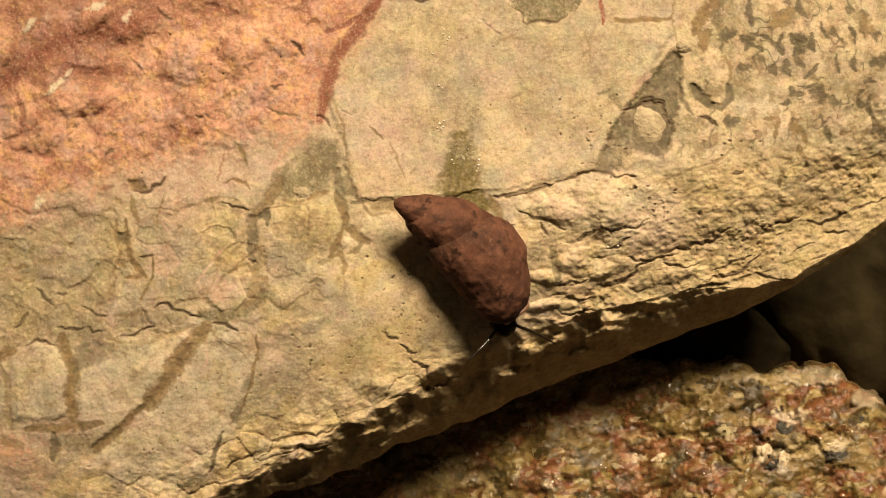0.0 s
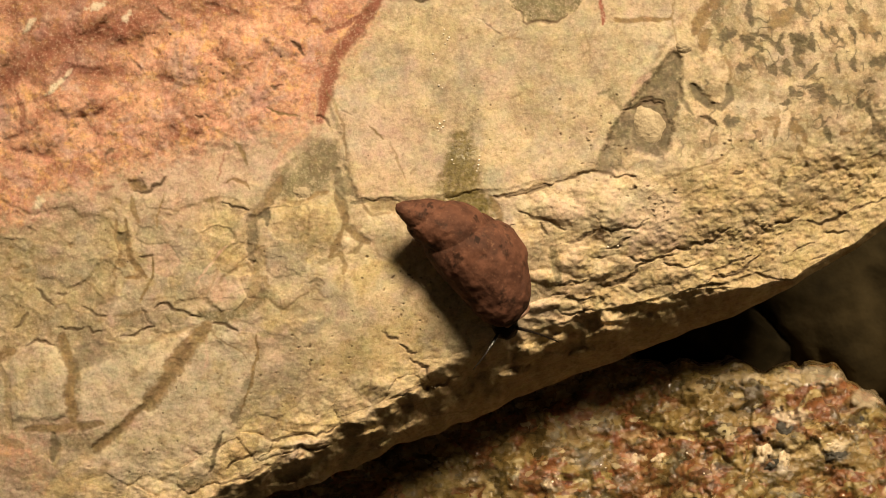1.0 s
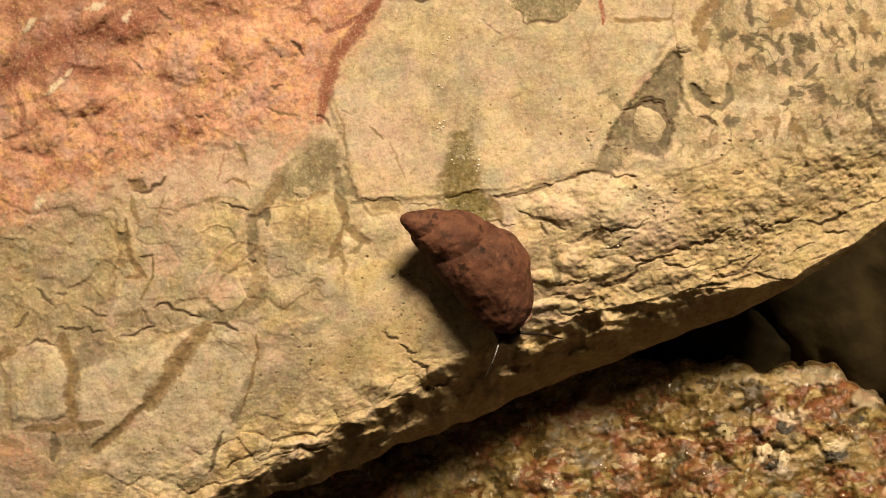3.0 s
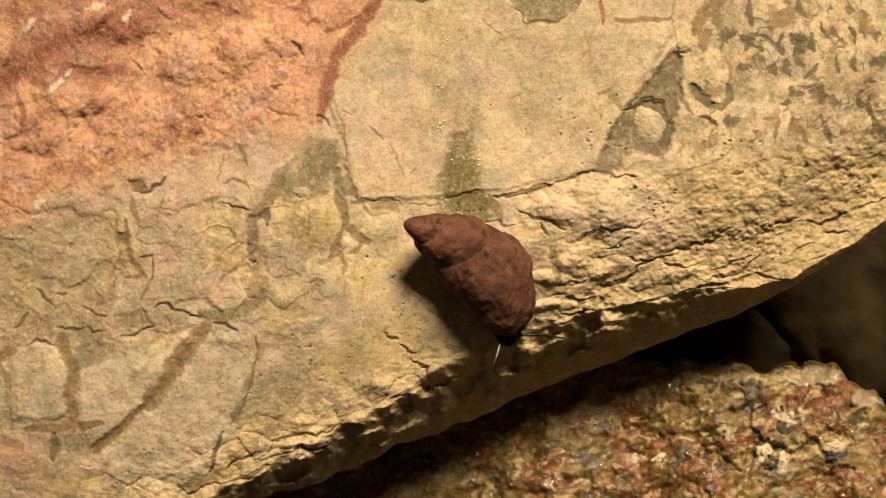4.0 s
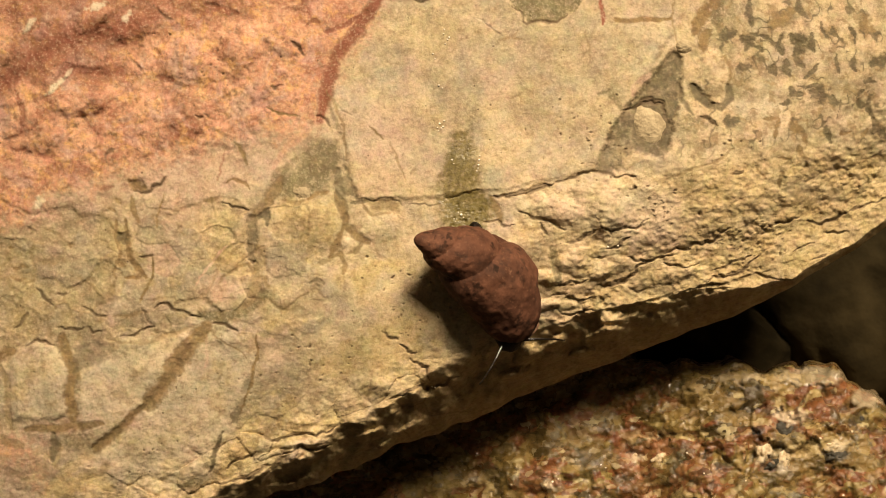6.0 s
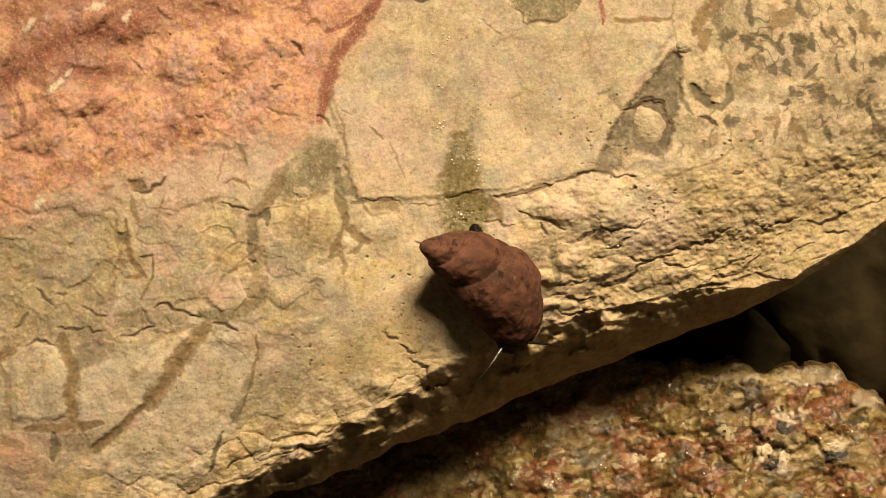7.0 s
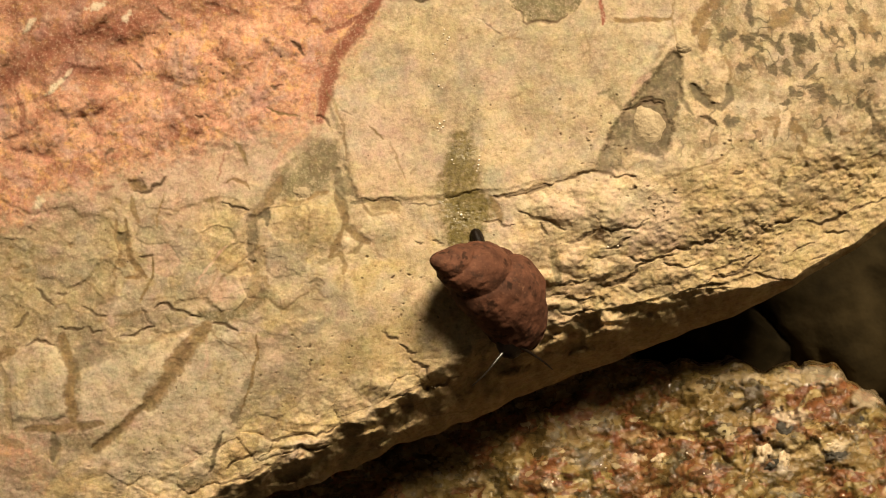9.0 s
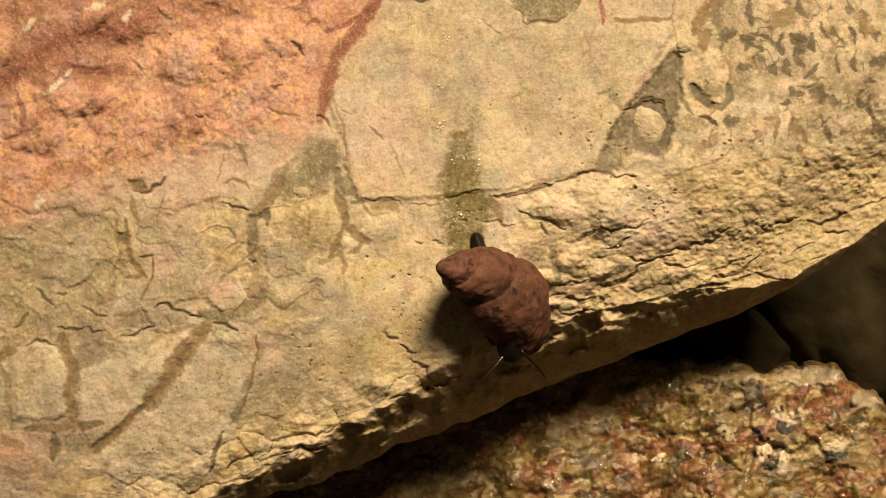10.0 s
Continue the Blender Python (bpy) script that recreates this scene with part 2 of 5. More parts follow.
class Face:
    """Relief and mineral layers of the boulder's face, on points of the plan."""
    NAMES = ("ochre", "olive", "pink", "red", "deepred", "pale", "vein", "slate", "crack", "wet", "limonite", "grit")

    def __init__(self, x, y, rough=1.0):
        self.x, self.y = x, y
        w = fbm(x, y, 40, 3, 11) * 5 * rough, fbm(x, y, 40, 3, 21) * 5 * rough
        v = fbm(x, y, 9, 2, 13) * 1.8 * rough, fbm(x, y, 9, 2, 23) * 1.8 * rough
        self.wx, self.wy = x + w[0] + v[0], y + w[1] + v[1]
        self.rag = fbm(x, y, 13, 4, 15, 0.65) * rough
        self.rag3 = fbm(x, y, 5.5, 2, 17) * rough
        self.rag2 = fbm(x, y, 45, 4, 19, 0.6) * rough
        self.z = np.zeros_like(x)
        self.m = {n: np.zeros_like(x) for n in self.NAMES}

    def near(self, pts, margin):
        a = np.array(pts, float)
        lo, hi = a.min(0) - margin - 15, a.max(0) + margin + 15
        return np.nonzero((self.x > lo[0]) & (self.x < hi[0]) & (self.y > lo[1]) & (self.y < hi[1]))

    def off(self, pts, k):
        """Distance to a line through pts, the share of the way along it, and the side (positive: to the right of the way)."""
        px, py = self.wx[k], self.wy[k]
        best, along, side = np.full(px.shape, 1e9), np.zeros(px.shape), np.zeros(px.shape)
        n = len(pts) - 1
        for i in range(n):
            (ax, ay), (bx, by) = pts[i], pts[i + 1]
            dx, dy = bx - ax, by - ay
            t = np.clip(((px - ax) * dx + (py - ay) * dy) / (dx * dx + dy * dy), 0, 1)
            d = np.hypot(px - ax - t * dx, py - ay - t * dy)
            c = (dx * (py - ay) - dy * (px - ax)) / math.hypot(dx, dy)
            near = d < best
            best, along, side = np.where(near, d, best), np.where(near, (i + t) / n, along), np.where(near, c, side)
        return best, along, side

    @staticmethod
    def jagged(pts, share=0.16, rounds=2):
        """The same way with its pieces broken to and fro, as rock breaks."""
        rnd = random.Random(int(abs(pts[0][0] * 31 + pts[-1][1] * 17)))
        for _ in range(rounds):
            out = [pts[0]]
            for (ax, ay), (bx, by) in zip(pts, pts[1:]):
                j = rnd.uniform(-share, share)
                h = rnd.uniform(0.35, 0.65)
                out += [(ax + (bx - ax) * h - (by - ay) * j, ay + (by - ay) * h + (bx - ax) * j), (bx, by)]
            pts = out
        return pts

    def put(self, layer, k, value):
        self.m[layer][k] = np.maximum(self.m[layer][k], np.clip(value, 0, 1))

    def line(self, pts, width, layer="crack", depth=3.0, amount=0.9, soft=0.4, taper=True, torn=0.26):
        """A crack or vein: a groove; veins bring their own mineral, cracks a painted shadow line."""
        if layer == "crack":
            pts, width = self.jagged(pts), width * 0.78
        elif width < 9:
            pts = self.jagged(pts, 0.08)
        k = self.near(pts, width * 2)
        d, s, side = self.off(pts, k)
        low = 0.12 if layer == "crack" else 0.35
        w = width * (low + (1 - low) * np.sin(np.pi * np.clip(s * 0.94 + 0.03, 0, 1)) ** 0.7 if taper else 1.0)
        w = w * np.clip(1 + 0.75 * self.rag2[k], 0.4, 1.6)
        ragged = np.maximum(d + torn * w * self.rag[k] + 0.9 * self.rag3[k], 0)
        self.z[k] -= (0.5 if layer in ("crack", "slate") else 0.22) * depth * (1 - ease(w * (1 - soft) * 0.5, w * (1 + soft) * 0.5, d))
        shape = 1 - ease(w * (1 - soft) * 0.5, w * (1 + soft) * 0.5, ragged)
        if layer == "crack":
            # the rock north of a crack stands a little over the rock south of it
            south = side * (1 if pts[-1][0] >= pts[0][0] else -1)
            ends = np.sin(np.pi * np.clip(s, 0.03, 0.97)) ** 0.6
            self.z[k] += depth * 0.30 * ends * np.where(south < 0, 1 - ease(0, width * 1.9, d), -0.5 * (1 - ease(0, width * 1.9, d)))
            shape = shape * (0.5 + 0.5 * ease(-0.35, 0.0, self.rag2[k]))
        if width > 12 and layer in ("vein", "deepred"):
            # a dark seam along both edges
            self.put("crack", k, 0.38 * np.exp(-((ragged - w * 0.5) / 1.5) ** 2) * ease(-0.3, 0.15, self.rag2[k]))
        self.put(layer, k, shape * min(1.0, amount * (1.0 if layer == "crack" else 1.18)) * np.clip(1.12 + 0.7 * self.rag[k] + 0.5 * self.rag3[k], 0.3, 1))

    def fleck(self, x0, y0, x1, y1, width, layer="slate", amount=0.85):
        bend = width * (0.55 if int(x0 + y1) % 2 else -0.45)
        self.line([(x0, y0), ((x0 + x1) / 2 + bend, (y0 + y1) / 2 - bend * 0.4), (x1, y1)], width * 1.25, layer, 1.5, min(1.0, amount * 1.2), 0.35, True, 0.6)

    def ledge(self, pts, drop, reach, crack=0.8, width=5.0):
        """A broken step: the ground right of the way falls by drop and runs out over reach."""
        k = self.near(pts, reach * 1.3)
        d, s, side = self.off(pts, k)
        ends = np.sin(np.pi * np.clip(s, 0.02, 0.98)) ** 0.5 * np.clip(0.75 + 1.3 * self.rag2[k], 0.15, 1.3)
        fall = np.where(side > 0, ease(0, 4, d) * (1 - ease(reach * 0.3, reach, d)), 0)
        lift = np.where(side <= 0, 1 - ease(0, reach * 0.8, d), 0) * 0.35
        self.z[k] += (lift - fall) * drop * ends
        # shadow line below the step, drawn in the crack colour
        self.put("crack", k, (1 - ease(width * 0.2, width, np.abs(side - width * 0.4) + np.where(d > reach, 9, 0))) * crack * ends * (d < width * 2))

    def patch(self, pts, layer, amount=1.0, feather=8.0, lift=0.0, grain=0.0):
        """An area of one mineral inside the outline pts."""
        k = self.near(pts, feather * 2)
        px, py = self.wx[k], self.wy[k]
        inside = np.zeros(px.shape, bool)
        for (ax, ay), (bx, by) in zip(pts, pts[1:] + pts[:1]):
            if ay != by:
                inside ^= ((ay > py) != (by > py)) & (px < (bx - ax) * (py - ay) / (by - ay) + ax)
        d, _, _ = self.off(pts + pts[:1], k)
        sd = np.where(inside, d, -d)
        shape = ease(-feather, feather, sd)
        ragged = ease(-feather, feather, sd + (5 + feather * 0.7) * 1.3 * self.rag[k] + feather * 0.6 * self.rag2[k] + 3 * self.rag3[k])
        self.z[k] += lift * shape
        if layer:
            self.put(layer, k, ragged * amount * np.clip(1.05 + 0.8 * self.rag[k] + 0.5 * self.rag3[k], 0.2, 1) * (1 - grain + grain * ease(-0.2, 0.2, self.rag[k])))

    def dome(self, x, y, rx, ry, turn, height, layer="", amount=0.6, power=2.0):
        """A rounded lump, or a hollow where height is negative."""
        k = self.near([(x, y)], max(rx, ry) * 1.5)
        c, s = math.cos(radians(turn)), math.sin(radians(turn))
        px, py = self.wx[k] - x, self.wy[k] - y
        q = np.hypot((px * c + py * s) / rx, (-px * s + py * c) / ry)
        shape = np.clip(1 - q ** power, 0, 1) ** 1.15
        self.z[k] += height * shape
        if layer:
            self.put(layer, k, ease(0.15, 0.75, shape + 1.1 * self.rag[k] + 0.5 * self.rag3[k]) * (shape > 0) * amount)


def carve(f):
    """All that marks the boulder's face."""
    x, y = f.x, f.y
    d = (smooth_edge(x) - y) * 0.92
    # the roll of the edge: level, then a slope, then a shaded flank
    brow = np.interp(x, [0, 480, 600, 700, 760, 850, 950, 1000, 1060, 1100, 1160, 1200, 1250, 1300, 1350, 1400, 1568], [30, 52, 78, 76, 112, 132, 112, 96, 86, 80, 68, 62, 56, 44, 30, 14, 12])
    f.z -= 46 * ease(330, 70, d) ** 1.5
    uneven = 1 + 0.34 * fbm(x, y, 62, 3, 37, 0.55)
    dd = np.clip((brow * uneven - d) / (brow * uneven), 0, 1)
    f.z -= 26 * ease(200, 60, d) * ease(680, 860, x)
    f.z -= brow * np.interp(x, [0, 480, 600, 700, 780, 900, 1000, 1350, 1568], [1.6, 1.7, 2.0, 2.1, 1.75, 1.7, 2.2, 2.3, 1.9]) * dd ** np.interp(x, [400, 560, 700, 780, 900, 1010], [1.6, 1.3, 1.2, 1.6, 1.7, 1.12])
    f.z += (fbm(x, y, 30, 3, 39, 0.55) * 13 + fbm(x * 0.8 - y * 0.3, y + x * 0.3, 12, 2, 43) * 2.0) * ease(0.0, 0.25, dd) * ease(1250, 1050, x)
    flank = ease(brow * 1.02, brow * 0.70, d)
    # broad swells and rough grain: rusty corner, west, south-east; the slab is smooth
    rusty = ease(640, 520, x + 0.35 * y) * ease(340, 260, y + 0.2 * x - 60)
    west = ease(620, 540, x) * ease(300, 380, y)
    chert = ease(860, 940, x) * ease(300, 350, y + 0.1 * (x - 900))
    south = ease(620, 740, y)
    rough = 0.16 + 0.22 * rusty + 0.10 * west + 0.55 * chert + 0.08 * south
    f.z += fbm(x, y, 210, 3, 31) * 13 + fbm(x, y, 64, 4, 41) * 9 * rough + fbm(x, y, 18, 3, 51) * 4.0 * rough * (1 - 0.4 * flank) + fbm(x, y, 7.5, 1, 61) * (0.10 + 1.1 * rough)
    f.put("ochre", ..., 0.30 + 0.70 * ease(-0.25, 0.35, fbm(x, y, 120, 3, 101) + 0.40 * ease(300, 420, y) * ease(480, 620, x) + 0.25 * ease(1100, 1250, x) - 0.30 * ease(620, 450, x) * ease(380, 500, y)))
    # brown over the whole flank: part of its shade is put into the colour
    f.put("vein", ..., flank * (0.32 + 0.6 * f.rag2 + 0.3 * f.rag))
    # crumbling plates along the eastern brow
    along, across = x * 0.93 - y * 0.37, x * 0.37 + y * 0.93
    band = ease(20, 60, d) * ease(300, 150, d) * ease(900, 1000, x)
    c1, c2, own = cells(f.wx * 0.9 - f.wy * 0.2, f.wy + f.wx * 0.2, 30, 501)
    e1, e2, own2 = cells(along * 0.95 + f.wx - x, across + f.wy - y, 15, 511)
    worn = ease(-0.1, 0.3, fbm(x, y, 90, 2, 521))
    f.z += ((0.5 - c1) * 7 + (0.5 - e1) * 4.4 * worn + fbm(x, y, 12, 2, 531, 0.5) * 2.2) * band
    rim = ease(170, 100, d) * ease(0, 18, d) * ease(960, 800, x) * 0.7 + ease(120, 70, d) * ease(0, 18, d) * ease(800, 960, x) * 0.25
    f.z += (fbm(along * 0.85, across, 48, 4, 541, 0.55) * 14 + fbm(x, y, 12, 3, 551) * 3.2) * rim
    h1, h2, own3 = cells(f.wx * 0.8 - f.wy * 0.3, f.wy + f.wx * 0.3, 44, 561)
    f.z += ((0.55 - h1) * 20 + (own3 - 0.5) * 9) * rim * ease(960, 840, x)
    f.put("crack", ..., ease(0.07, 0.02, h2 - h1) * rim * ease(960, 840, x) * ease(0.4, 0.7, own3) * 0.6)
    f.put("ochre", ..., rim * 0.8)
    k1, k2, own4 = cells(f.wx + 0.15 * x, f.wy - 0.15 * y, 9.5, 571)
    crumb = ease(12, 40, d) * ease(175, 110, d) * ease(960, 1080, x)
    f.z += ((0.55 - k1) * 3.0 + (own4 - 0.5) * 2.4) * crumb * (0.5 + 0.9 * worn)
    f.put("vein", ..., crumb * (0.10 + 0.6 * f.rag2))
    f.put("limonite", ..., crumb * (0.5 + 0.6 * f.rag2))
    f.put("crack", ..., ease(0.10, 0.02, e2 - e1) * worn * band * ease(0.35, 0.75, own2) * 0.28)
    f.put("grit", ..., np.clip(0.85 * rusty + 0.95 * chert * ease(0, 20, d) + 0.15 * south + 0.15 * west, 0, 1) * np.clip(0.75 + 0.9 * f.rag2, 0.2, 1))
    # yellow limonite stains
    # on the flank the stain belongs to the shade painted there
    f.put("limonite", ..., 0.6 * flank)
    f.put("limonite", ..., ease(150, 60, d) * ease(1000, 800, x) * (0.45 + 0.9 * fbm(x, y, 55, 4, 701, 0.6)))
    f.put("limonite", ..., chert * ease(1050, 1250, x) * (0.55 + 0.8 * f.rag2))
    f.put("limonite", ..., 0.8 * ease(0.05, 0.35, fbm(x, y, 85, 5, 711, 0.6)) * ease(330, 420, y))
    f.patch([(660, 570), (740, 560), (760, 640), (700, 690), (640, 640)], "limonite", 0.8, 26)
    f.patch([(440, 730), (560, 740), (640, 720), (600, 765), (470, 800), (390, 850), (380, 800)], "limonite", 0.85, 22)
    f.patch([(0, 440), (40, 430), (60, 560), (30, 620), (0, 640)], "limonite", 0.7, 24)
    f.patch([(510, 350), (600, 350), (600, 430), (520, 440)], "limonite", 0.7, 14)
    # angular clasts in the west, each a little higher or lower, with joints between them
    clast = west * ease(640, 580, y)
    b1, b2, own5 = cells(f.wx + 6 * f.rag2, f.wy * 1.15 + 6 * f.rag, 62, 601)
    q1, q2, own6 = cells(f.wx, f.wy, 21, 611)
    f.z += ((own5 - 0.5) * 5 * ease(0.0, 0.10, b2 - b1) + (own6 - 0.5) * 2.6 * ease(0, 0.15, q2 - q1)) * clast
    f.put("vein", ..., ease(0.13, 0.03, b2 - b1) * clast * ease(-0.05, 0.25, fbm(x, y, 70, 2, 621)) * 0.45)
    f.put("olive", ..., clast * ease(0.62, 0.72, own5) * 0.42 * np.clip(0.9 + f.rag, 0, 1))
    f.put("limonite", ..., clast * ease(0.30, 0.18, own5) * 0.55 * np.clip(0.9 + f.rag, 0, 1))
    f.put("pink", ..., clast * ease(0.50, 0.55, own5) * ease(0.62, 0.57, own5) * 0.6)
    ridged = 1 - 2.2 * np.abs(fbm(f.wx, f.wy, 85, 3, 631, 0.55))
    f.z += (ridged * 3.5 + fbm(f.wx * 1.2 + f.wy * 0.25, f.wy * 0.55 - f.wx * 0.1, 30, 3, 635, 0.6) * 6) * rusty
    # brown stains in the west
    f.put("olive", ..., 0.60 * west * ease(0.0, 0.35, fbm(x, y, 65, 5, 641, 0.65)))
    f.put("vein", ..., 0.42 * west * ease(0.12, 0.38, fbm(x, y, 34, 4, 651, 0.65)))
    f.patch([(-40, 460), (120, 480), (215, 520), (300, 545), (262, 592), (120, 612), (40, 600), (-40, 640)], "olive", 0.42, 24, 0, 0.4)
    # the rusty corner
    f.patch([(-300, -300), (700, -300), (676, 0), (640, 60), (602, 112), (574, 165), (566, 205), (520, 232), (440, 238), (360, 262), (270, 290), (190, 322), (105, 340), (70, 375), (0, 405), (-300, 430)], "red", 0.95, 30)
    f.patch([(-300, -300), (700, -300), (676, 0), (600, 112), (566, 215), (500, 290), (400, 340), (300, 400), (230, 350), (80, 400), (-300, 440)], "pink", 0.7, 40)
    f.patch([(420, 245), (475, 195), (540, 205), (545, 235), (480, 290), (430, 300)], "olive", 0.30, 16)
    f.line([(684, -20), (644, 34), (614, 74), (592, 110), (578, 150), (572, 190), (566, 214)], 26, "deepred", 5, 0.9, 0.4)
    f.line([(578, 57), (612, 44), (648, 22)], 12, "deepred", 3, 0.8)
    f.line([(-20, 165), (50, 112), (105, 76), (200, 54), (270, 30)], 70, "deepred", 14, 0.85, 1.0)
    f.line([(-20, 20), (80, 10), (200, 5), (330, 10), (430, 6)], 60, "deepred", 6, 0.45, 1.0)
    f.line([(110, 118), (165, 134), (212, 128)], 46, "deepred", 9, 0.7, 1.0)
    f.ledge([(205, 148), (165, 142), (130, 135)], 6, 30, 0.4, 6)
    f.patch([(195, -20), (430, -20), (440, 20), (410, 45), (330, 52), (260, 44), (205, 24)], "deepred", 0.5, 16, 0, 0.5)
    f.patch([(480, -20), (560, -20), (552, 30), (535, 66), (500, 60), (486, 25)], "deepred", 0.4, 12, 0, 0.5)
    f.line([(572, 200), (540, 235), (505, 262), (484, 298)], 13, "red", 2, 0.4)
    f.line([(560, 205), (578, 216), (584, 222)], 9, "crack", 4, 0.7)
    f.line([(365, 8), (395, 20), (420, 25)], 14, "deepred", 5, 0.9)
    f.line([(270, 10), (290, 28), (305, 33)], 7, "crack", 3, 0.6)
    f.line([(280, 135), (295, 138), (308, 142)], 13, "deepred", 5, 0.9)
    f.line([(478, 153), (488, 157), (502, 151)], 7, "crack", 4, 0.8)
    f.line([(345, 203), (352, 212), (362, 208)], 6, "crack", 4, 0.6)
    f.line([(358, 203), (368, 206), (380, 213)], 5, "crack", 3, 0.5)
    f.line([(25, 160), (40, 200), (38, 235)], 11, "deepred", 5, 0.7)
    f.line([(150, 205), (163, 225), (172, 238)], 9, "deepred", 4, 0.6)
    f.line([(230, 95), (245, 115), (250, 125)], 6, "crack", 3, 0.5)
    f.line([(185, 277), (196, 268), (203, 266)], 9, "crack", 4, 0.7)
    f.line([(515, 75), (530, 82), (538, 95)], 8, "crack", 5, 0.8)
    f.line([(540, 45), (556, 36), (566, 40)], 7, "deepred", 4, 0.7)
    f.line([(475, 193), (500, 200), (530, 206)], 6, "vein", 4, 0.8)
    f.line([(20, 262), (32, 266), (48, 262)], 9, "deepred", 4, 0.7)
    f.line([(66, 272), (80, 278), (98, 276)], 9, "deepred", 4, 0.6)
    for cx, cy, rx, ry, turn in ((52, 45, 24, 8, -48), (100, 150, 34, 7, -42), (222, 31, 17, 8, -55), (70, 356, 20, 9, -60), (170, 10, 22, 9, -20), (120, 130, 14, 6, -40)):
        f.dome(cx, cy, rx, ry, turn, 3, "pale", 0.9)
    for cx, cy, rx, ry, turn, h in ((330, 110, 60, 45, 30, 11), (150, 175, 70, 32, -10, 12), (90, 120, 50, 30, -40, 8), (420, 95, 45, 60, 10, 10), (500, 60, 50, 40, 30, 9), (300, 210, 90, 50, -10, 7), (60, 230, 60, 45, 10, 8), (470, 150, 40, 45, 0, 7), (240, 50, 50, 24, -20, 8), (160, 35, 40, 22, -30, 9)):
        f.dome(cx, cy, rx, ry, turn, h)
    f.patch([(130, 240), (60, 215), (40, 180), (90, 170), (130, 190), (180, 230)], "olive", 0.30, 22)
    f.patch([(0, -20), (40, -20), (60, 20), (30, 60), (-20, 60)], "olive", 0.45, 16)
    # the smooth slab in the middle and the joints round it
    f.patch([(680, -60), (1180, -60), (1190, 60), (1130, 150), (1080, 240), (1050, 300), (900, 335), (740, 352), (632, 352), (612, 260), (575, 165), (602, 112)], "", 0, 5, 4)
    f.line([(576, 160), (594, 190), (608, 235), (613, 285)], 5, "vein", 3, 0.55)
    f.patch([(608, 280), (624, 330), (634, 352), (606, 346), (590, 326), (606, 310)], "slate", 0.75, 4, -3)
    f.line([(632, 352), (660, 356), (690, 350), (708, 358), (714, 370)], 4, "crack", 2, 0.55)
    f.patch([(648, 356), (690, 352), (712, 362), (704, 380), (684, 376), (664, 378)], "vein", 0.65, 5, -2)
    f.line([(722, 361), (750, 361), (775, 360)], 4, "crack", 2, 0.6)
    f.line([(790, 352), (830, 344), (854, 338)], 5, "crack", 3, 0.6)
    f.line([(872, 350), (900, 346), (920, 342), (950, 334), (975, 328)], 13, "crack", 7, 0.8)
    f.line([(975, 328), (1005, 316), (1052, 306), (1090, 313), (1125, 315)], 7, "crack", 5, 0.75)
    f.line([(866, 352), (880, 370), (886, 392)], 14, "vein", 4, 0.75)
    f.line([(856, 396), (880, 388), (893, 400), (910, 398)], 6, "crack", 4, 0.75)
    f.line([(838, 32), (860, 44), (882, 60), (893, 66)], 4, "crack", 2.5, 0.35)
    f.line([(884, 72), (904, 66), (925, 70)], 5, "vein", 1, 0.5)
    f.line([(900, 70), (912, 62), (918, 52)], 4, "vein", 1, 0.5)
    f.line([(600, 190), (612, 200), (622, 205)], 3, "crack", 2, 0.4)
    f.line([(1060, 168), (1078, 160), (1090, 182), (1102, 196)], 12, "olive", 1, 0.7)
    f.line([(1118, 168), (1130, 150), (1150, 130)], 14, "pink", 1, 0.7)
    f.line([(1036, 60), (1042, 84), (1044, 110)], 4, "vein", 1, 0.45)
    f.patch([(1010, 40), (1100, 50), (1110, 120), (1040, 135), (1000, 100)], "olive", 0.32, 26)
    f.patch([(800, 180), (860, 190), (850, 235), (790, 225)], "olive", 0.35, 20)
    f.patch([(850, 135), (920, 130), (930, 165), (870, 170)], "pink", 0.45, 16)
    f.patch([(880, 150), (960, 160), (1000, 230), (920, 250)], "limonite", 0.4, 24)
    f.patch([(755, 195), (785, 205), (780, 235), (752, 230)], "limonite", 0.5, 10)
    f.line([(655, 225), (668, 238), (680, 246)], 4, "vein", 2, 0.8)
    f.line([(690, 255), (705, 290), (718, 318)], 4, "vein", 2, 0.6)
    f.line([(904, 175), (918, 168), (924, 182)], 4, "vein", 2, 0.5)
    f.line([(1064, -10), (1065, 16), (1067, 44)], 9, "deepred", 3, 1.0)
    f.line([(1090, 36), (1135, 33), (1186, 36)], 8, "vein", 3, 0.85, 0.4, False)
    f.patch([(884, -12), (912, 16), (934, 43), (966, 42), (990, 36), (1014, 20), (1045, -12)], "olive", 1.0, 3, -7)
    f.line([(905, 12), (934, 45), (986, 38), (1005, 26)], 6, "crack", 3, 0.9)
    f.line([(732, -2), (745, 5), (758, 2)], 9, "crack", 4, 0.85)
    f.line([(1195, 0), (1187, 30), (1196, 70), (1200, 90)], 4, "vein", 2, 0.6)
    f.line([(880, 55), (860, 42), (838, 32)], 4, "pale", -1, 0.5)
    f.patch([(820, 70), (900, 60), (960, 110), (900, 170), (820, 150)], "olive", 0.22, 30)
    f.patch([(740, -40), (1180, -40), (1120, 160), (1040, 200), (780, 200)], "olive", 0.27, 60)
    f.patch([(600, 200), (740, 180), (760, 330), (640, 345)], "pink", 0.35, 30)
    # the dark pocket round a pale nodule
    f.patch([(1192, 88), (1208, 104), (1206, 165), (1196, 205), (1186, 262), (1165, 282), (1120, 270), (1098, 304), (1054, 306), (1076, 240), (1110, 188), (1142, 150)], "slate", 1.0, 6, -7)
